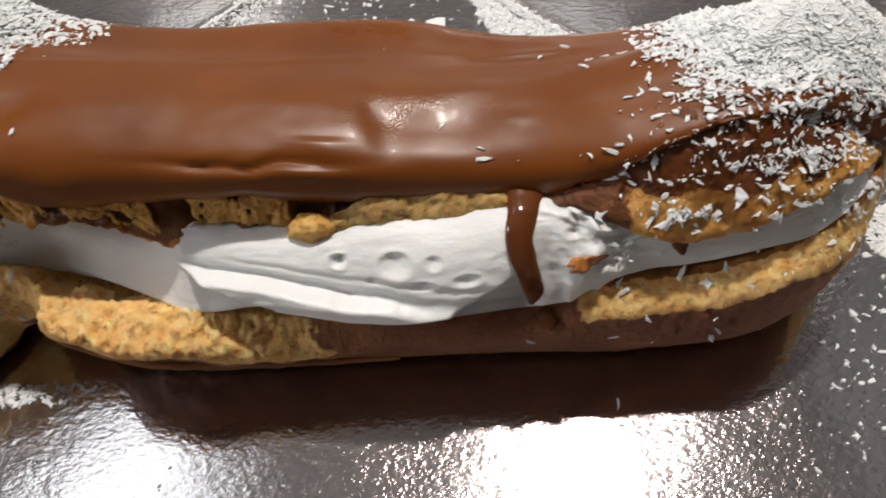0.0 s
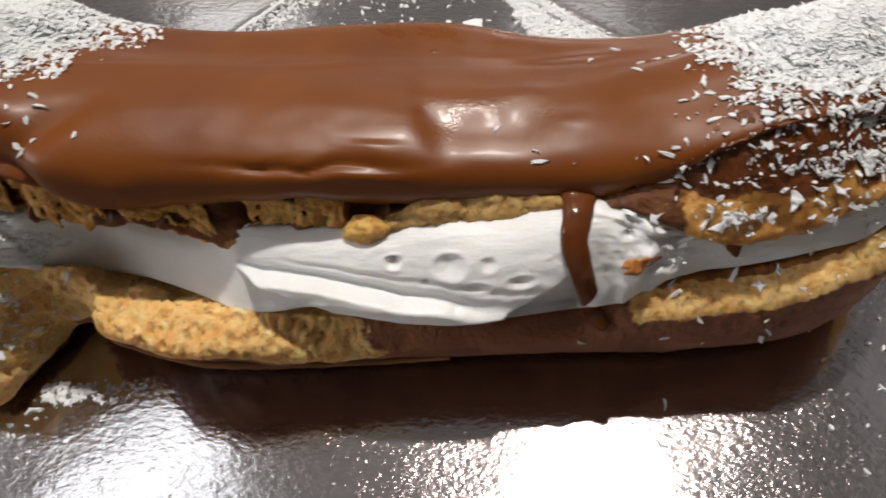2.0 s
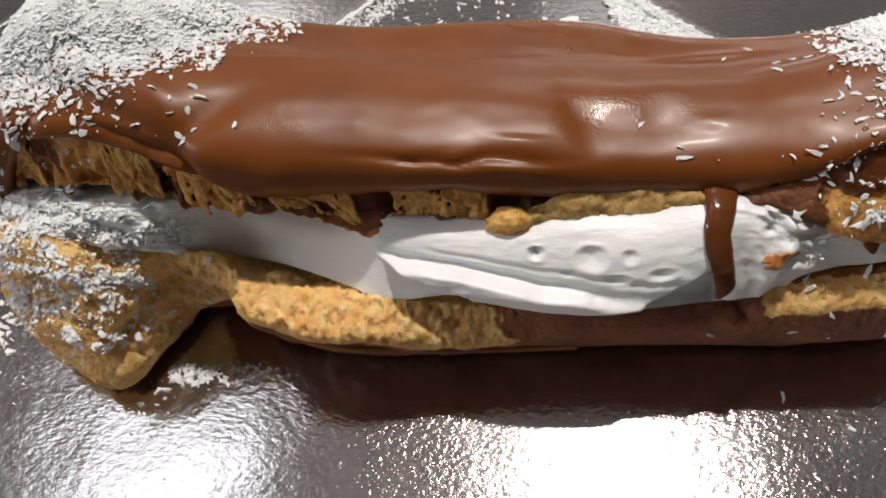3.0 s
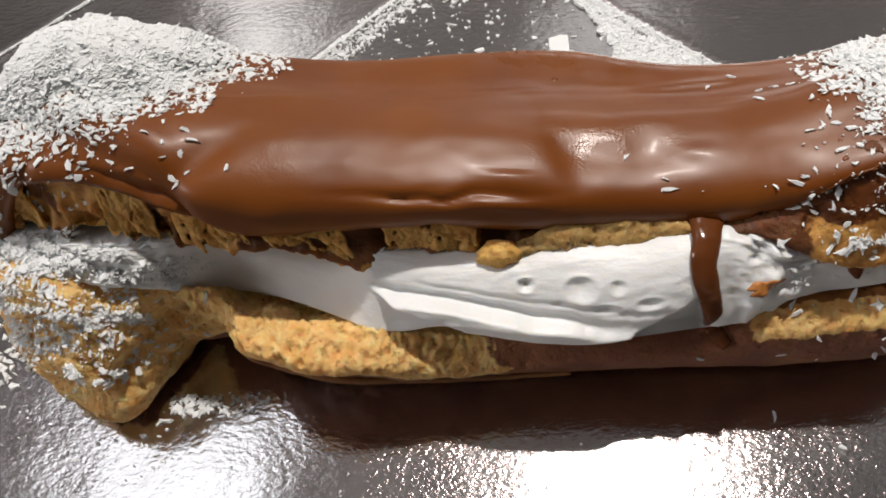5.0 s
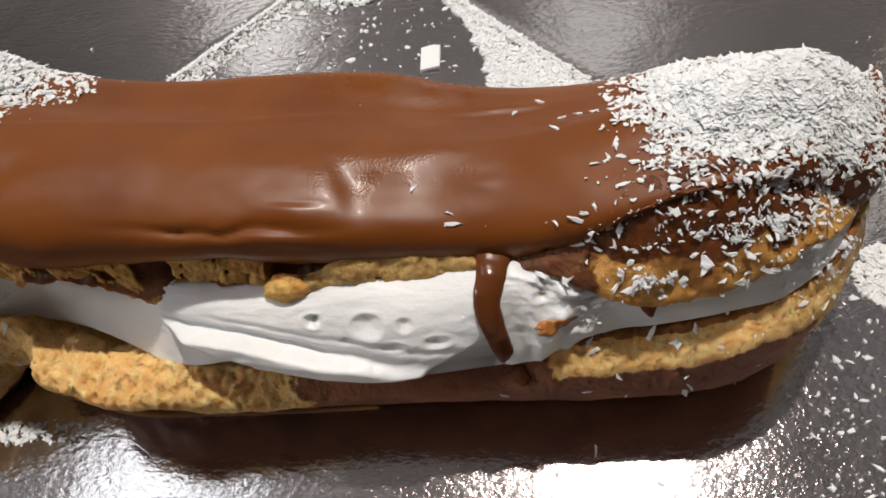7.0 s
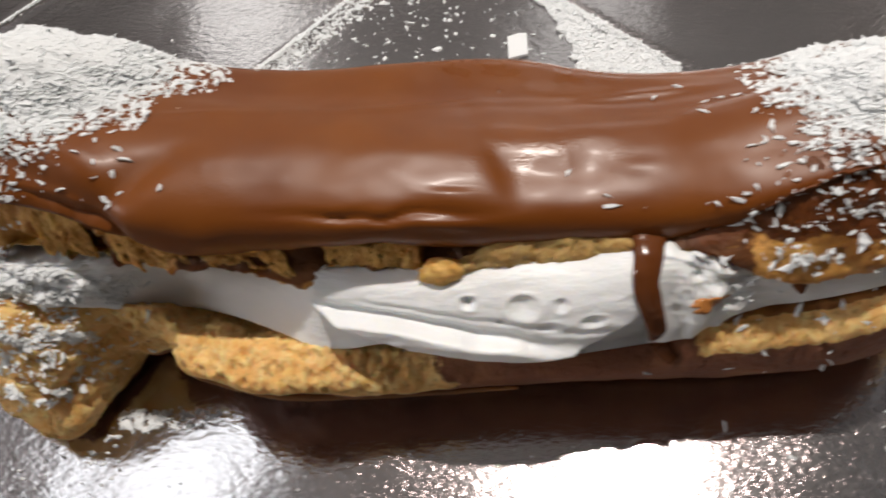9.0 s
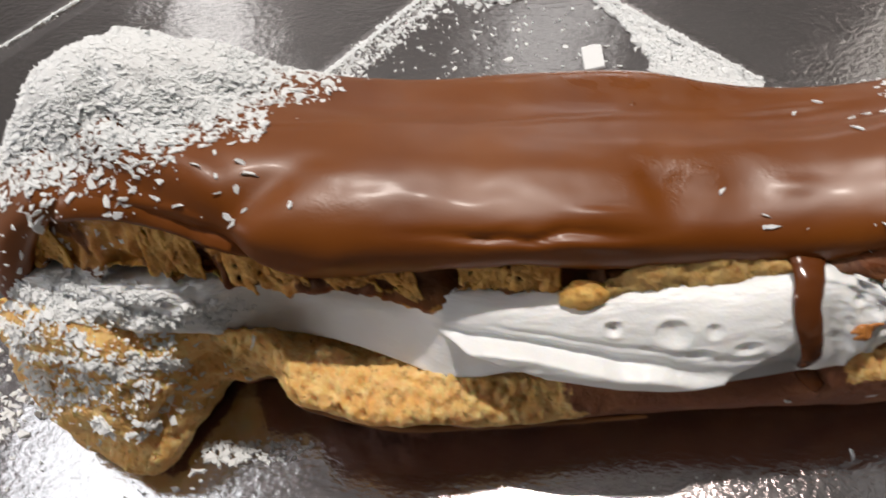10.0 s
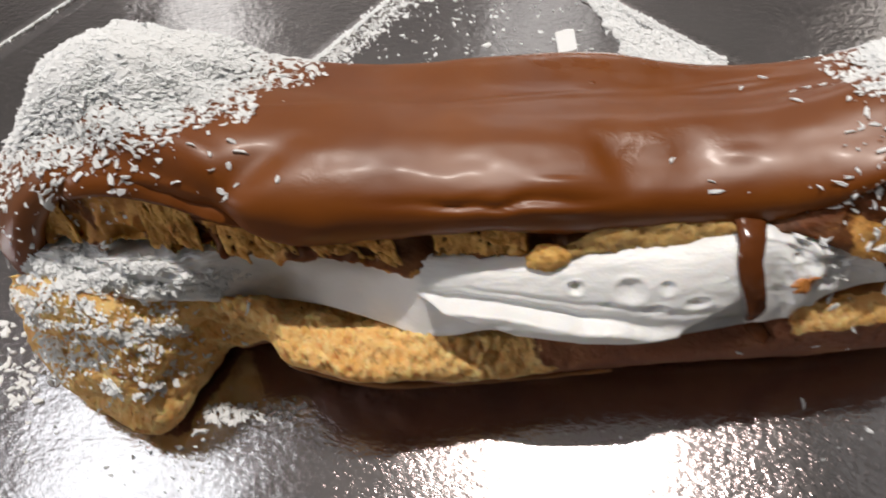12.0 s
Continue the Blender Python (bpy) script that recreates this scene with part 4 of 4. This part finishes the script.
def sprinkle(heap, rng, eye, x, z, rx, rz, count, sizes, clump=0.0, turn=0.0):
    """Coconut that was thrown on from in front and above: it stays where it lands."""
    done = tries = 0
    count = int(count * 2.6)
    while done < count and tries < count * 6:
        tries += 1
        a, r = rng.uniform(0, math.tau), math.sqrt(rng.random())
        u, w = rx * r * math.cos(a), rz * r * math.sin(a)
        px, pz = x + u * math.cos(turn) - w * math.sin(turn), z + u * math.sin(turn) + w * math.cos(turn)
        if clump and noise.noise(Vector((px * 0.35, 3.1, pz * 0.35))) < rng.uniform(-0.6, 0.9) * clump * 0.15:
            continue
        hit = SKIN.ray_cast(Vector(eye), (Vector((px, 57, pz)) - Vector(eye)).normalized())
        if hit[0] is None:
            continue
        n = hit[1] if hit[1].dot(Vector(eye) - hit[0]) > 0 else -hit[1]
        ln = rng.uniform(0.2, 0.55) if rng.random() < 0.4 else sizes[0] * 0.6 + (sizes[1] - sizes[0] * 0.6) * rng.random() ** 2.6
        v, f = flake_shape(rng, ln * 0.75, ln * rng.uniform(0.2, 0.5), rng.uniform(0.05, 0.11))
        heap.add(placed(v, hit[0] + n * rng.uniform(0.1, 0.45), (n + Vector((0, 0, 1.0))).normalized(), rng.uniform(0, math.tau), rng.gauss(0, 0.35)), f)
        done += 1


def dusting(heap, rng, cx, cy, top, rx, ry, reach, count, sizes):
    """Single shreds strewn round a heap, thinner with distance; reach(angle) says how far."""
    done = tries = 0
    while done < count and tries < 12 * count:
        tries += 1
        a, d = rng.uniform(0, math.tau), rng.expovariate(1.0)
        r = 0.86 + d * reach(a)
        x, y = cx + rx * r * math.cos(a), cy + ry * r * math.sin(a)
        hit = SKIN.ray_cast(Vector((x, y, top)) - 60 * Vector((0, 0.5, -0.86)), Vector((0, 0.5, -0.86)))
        if hit[0] is None or hit[0].z < 4:
            continue
        n = hit[1] if hit[1].z > 0 or hit[1].y < 0 else -hit[1]
        ln = sizes[0] + (sizes[1] - sizes[0]) * rng.random() ** 2.2
        v, f = flake_shape(rng, ln, ln * rng.uniform(0.25, 0.65), rng.uniform(0.06, 0.12))
        heap.add(placed(v, hit[0] + n * rng.uniform(0.06, 0.3), (n + Vector((0, 0, 0.4))).normalized(), rng.uniform(0, math.tau), rng.gauss(0, 0.25)), f)
        done += 1


def coat_ends():
    rng = random.Random(23)
    left, west = Heap(), (-42, 10, 106)
    for x, z, rx, rz, count, sizes, clump in (
        (-79, 24, 8, 6.5, 820, (0.6, 2.4), 0.5), (-71, 21, 6, 4.5, 480, (0.6, 2.2), 0.5), (-65, 18.5, 5, 3.5, 170, (0.6, 2.0), 0.6), (-87, 16, 6, 8, 260, (0.7, 2.6), 0.6),
        (-77, 6, 7.5, 2.4, 230, (0.7, 2.2), 0.2), (-86, -16, 5, 5, 110, (0.9, 3.0), 0.4), (-92, 0, 8, 7, 90, (0.8, 2.6), 0.8), (-80, -5, 9, 9, 60, (0.8, 2.6), 0.8),
        (-60, 21, 4, 3, 40, (0.6, 1.6), 0.8)):
        sprinkle(left, rng, west, x, z, rx, rz, count, sizes, clump)
    dusting(left, rng, -72.5, 78.5, 40, 15.5, 12.6, lambda a: 0.09 + 0.48 * max(0.0, math.cos(a - 3.9)) ** 2, 2100, (0.35, 2.0))
    left.thing("coconut_sprinkle", "loose grated coconut stuck to the torn choux end")
    right, east = Heap(), (3.6, 2, 97.5)
    for x, z, rx, rz, count, sizes, clump, turn in (
        (33, 29.4, 8, 2.2, 110, (0.6, 2.2), 0.3, 0.12),
        (22, 20.5, 3.4, 1.6, 45, (0.9, 2.6), 0.3, 0.2), (20, 30, 6, 4, 16, (0.8, 2.4), 0.6, 0.0), (41, 22, 3, 5, 40, (0.6, 2.0), 0.5, 0.0), (15, 14, 5, 4, 16, (0.8, 2.2), 0.7, 0.0)):
        sprinkle(right, rng, east, x, z, rx, rz, count, sizes, clump, turn)
    dusting(right, rng, 34, 71.5, 37.5, 10.8, 9.8, lambda a: 0.09 + 0.72 * max(0.0, math.cos(a - 4.72)) ** 1.6, 3000, (0.35, 1.9))
    dust_band(right, rng, (4, 82.5), (27, 80.5), 0.7, 420, (0.5, 1.6))
    right.thing("coconut_sprinkle", "loose grated coconut over the cracked glazed end")


coat_ends()


def foil_scraps():
    """Clumps of coconut on the foil round the pastry."""
    rng = random.Random(31)
    heap = Heap()
    for cx, cy, rx, ry, count, sizes in ((57, 67, 4, 5, 330, (0.7, 2.2)), (66, 72, 7, 5, 420, (0.7, 2.2)), (50, 50, 10, 12, 60, (0.3, 1.1)), (44, 40, 10, 8, 36, (0.3, 1.0)), (-101, 57, 4, 8, 40, (0.6, 2.2)), (-97, 53, 4, 3, 26, (0.6, 2.0)), (-103, 50, 5, 9, 34, (0.3, 1.2)),
                                     (-67, 46.3, 5, 1.6, 90, (0.6, 2.0)), (-60, 46.5, 5, 2, 45, (0.4, 1.4)), (-75, 40, 10, 5, 36, (0.3, 1.2)), (-100, 40, 10, 10, 40, (0.3, 1.2)), (-20, 33, 50, 8, 60, (0.25, 0.7)), (60, 95, 25, 22, 30, (0.3, 0.7)), (-88, 115, 20, 15, 16, (0.3, 0.8))):
        for i in range(count):
            a, r = rng.uniform(0, math.tau), math.sqrt(rng.random())
            x, y = cx + rx * r * math.cos(a), cy + ry * r * math.sin(a)
            if drop(x, y)[0].z < 2:
                scatter_one(heap, rng, x, y, sizes, rng.uniform(0.1, 0.3))
    heap.thing("coconut_scatter", "white coconut crumbs scattered on silver foil")


foil_scraps()

FLAKES = []
for i in range(9):
    rng = random.Random(100 + i)
    v, f = flake_shape(rng, 1.0, rng.uniform(0.25, 0.65), rng.uniform(0.07, 0.13))
    FLAKES.append(mesh_from("coconut_flake", v, f, COCONUT, smooth=False))


def lone_flake(rng, p, n, size, label):
    ob = new("coconut_flake", FLAKES[rng.randrange(len(FLAKES))])
    m = Vector((0, 0, 1)).rotation_difference(n).to_matrix().to_4x4() @ Euler((rng.gauss(0, 0.12), rng.gauss(0, 0.12), rng.uniform(0, math.tau))).to_matrix().to_4x4()
    ob.matrix_world = Matrix.Translation((p + n * 0.16) * MM) @ m @ Matrix.Scale(size, 4)
    tagged(ob, label, "coconut flake", "loose coconut flakes")


def lone_flakes():
    rng = random.Random(77)
    glaze_right = [(9.6, 75.2), (12.3, 71.4), (14.2, 71.9), (15.9, 71.8), (17.3, 70.4), (21.4, 64.1), (14.8, 61.7), (17.8, 62.1), (19.4, 60), (19.4, 58.6), (17.6, 58.6), (14.6, 56.7), (16.7, 56.5), (12.7, 55.6), (6.5, 73.6), (-1, 58.4), (-0.6, 57.2), (-5.1, 61.3), (21.6, 62.2), (24.4, 62.4), (18.5, 66.2), (11, 68)]
    glaze_left = [(-57.2, 68.9), (-57.5, 72.1), (-59, 74), (-54.5, 75.5), (-52.8, 78.5), (-51.5, 75.3), (-56.2, 64.2), (-55.6, 63), (-60.8, 63.3), (-58.6, 62.1), (-58.3, 60.5), (-56.6, 61.2), (-55.9, 59.3), (-57.7, 58.8), (-57.1, 58.3), (-63.2, 60.2), (-61.4, 57.9), (-69.3, 60.6), (-51.1, 59.3), (-63.3, 64), (-61, 72), (-56, 79)]
    foil_right = [(42.7, 50), (44.4, 49.3), (47.7, 54.3), (49.4, 53.9), (52.1, 54.4), (44.9, 46.8), (43, 43.4), (46, 44.1), (49.5, 39.5), (43.5, 37.1), (47.7, 36), (37.7, 33), (50.8, 54.9), (53.8, 51.4), (50, 48.3), (15.2, 42.5), (22.8, 37.8), (54.5, 60), (52.5, 63.5), (55.2, 46.5)]
    foil_left = [(-101.9, 57.2), (-101.9, 55.5), (-102.6, 53.5), (-100.4, 52.6), (-98.9, 54.9), (-98, 54.5), (-104.8, 64), (-104, 62.6), (-104.7, 58.7), (-98.8, 50.8), (-64, 55.5), (-64.2, 46.3), (-59.7, 46.9), (-67.6, 46.1), (-70.1, 43.9), (-71.1, 40)]
    behind = [(-8.6, 117.2), (-5.9, 119), (-20, 126), (-28.8, 124.5), (-0.8, 117.7), (4.7, 115.5), (-14, 112), (-24, 117), (-33, 120), (-39, 127), (-2, 125)]
    front = [(12.9, 54.5, 30.8), (14.1, 54.8, 31.3), (14.9, 53.6, 30.8), (17, 50.2, 28.3), (18.2, 50.1, 27.9), (20, 50.6, 28), (20.5, 51.1, 28.8), (22.3, 50.8, 28.5), (17.1, 52.1, 29.2), (18.3, 52.6, 29.9), (25.7, 52.3, 30.1), (28.5, 52.5, 30.6), (23.9, 48.2, 19.4), (13.9, 48.2, 19.5), (14.6, 47.8, 18.7), (20.9, 49.1, 20.4), (3.9, 44.7, 12.5), (32.4, 51.8, 28.3), (11.3, 51.4, 28.4), (14.9, 50.5, 25.5), (-61.5, 50.8, 11), (-59, 52.2, 20.4)]
    for places, label, lo, hi in ((glaze_right, "white coconut shred lying on chocolate glaze", 1.0, 2.3), (glaze_left, "white coconut shred lying on chocolate glaze", 1.1, 2.6), (foil_right, "white coconut flake lying on silver foil", 1.2, 2.6), (foil_left, "white coconut flake lying on silver foil", 1.4, 3.0), (behind, "white coconut flake lying on creased foil", 1.6, 3.4)):
        for x, y in places:
            p, n = drop(x, y)
            lone_flake(rng, p, n, rng.uniform(lo, hi), label)
    for place in front:
        p, n, *_ = SKIN.find_nearest(Vector(place))
        if n.y > 0 and n.z < 0:
            n = -n
        lone_flake(rng, p, n, rng.uniform(1.5, 2.8), "white coconut shred stuck to the torn choux")


lone_flakes()

# a broad square scrap of coconut on the foil
corners = [(-1.9, -2.9), (1.6, -2.7), (1.9, 2.6), (0.6, 3.0), (-1.6, 2.7)]
scrap = [(x, y, 0.2 + 0.1 * x) for x, y in corners] + [(x * 1.05, y * 1.05, -0.2 + 0.1 * x) for x, y in corners]
faces = [tuple(range(5)), tuple(reversed(range(5, 10)))] + [(i, 5 + i, 5 + (i + 1) % 5, (i + 1) % 5) for i in range(5)]
ob = new("coconut_flake", mesh_from("coconut_scrap", placed(scrap, (-8.8, 116.0, foil_height(-8.8, 116.0) + 0.55), (0, 0, 1), 0.06, 0.0), faces, COCONUT, smooth=False))
tagged(ob, "broad square coconut scrap on creased foil", "coconut flake", "loose coconut flakes")
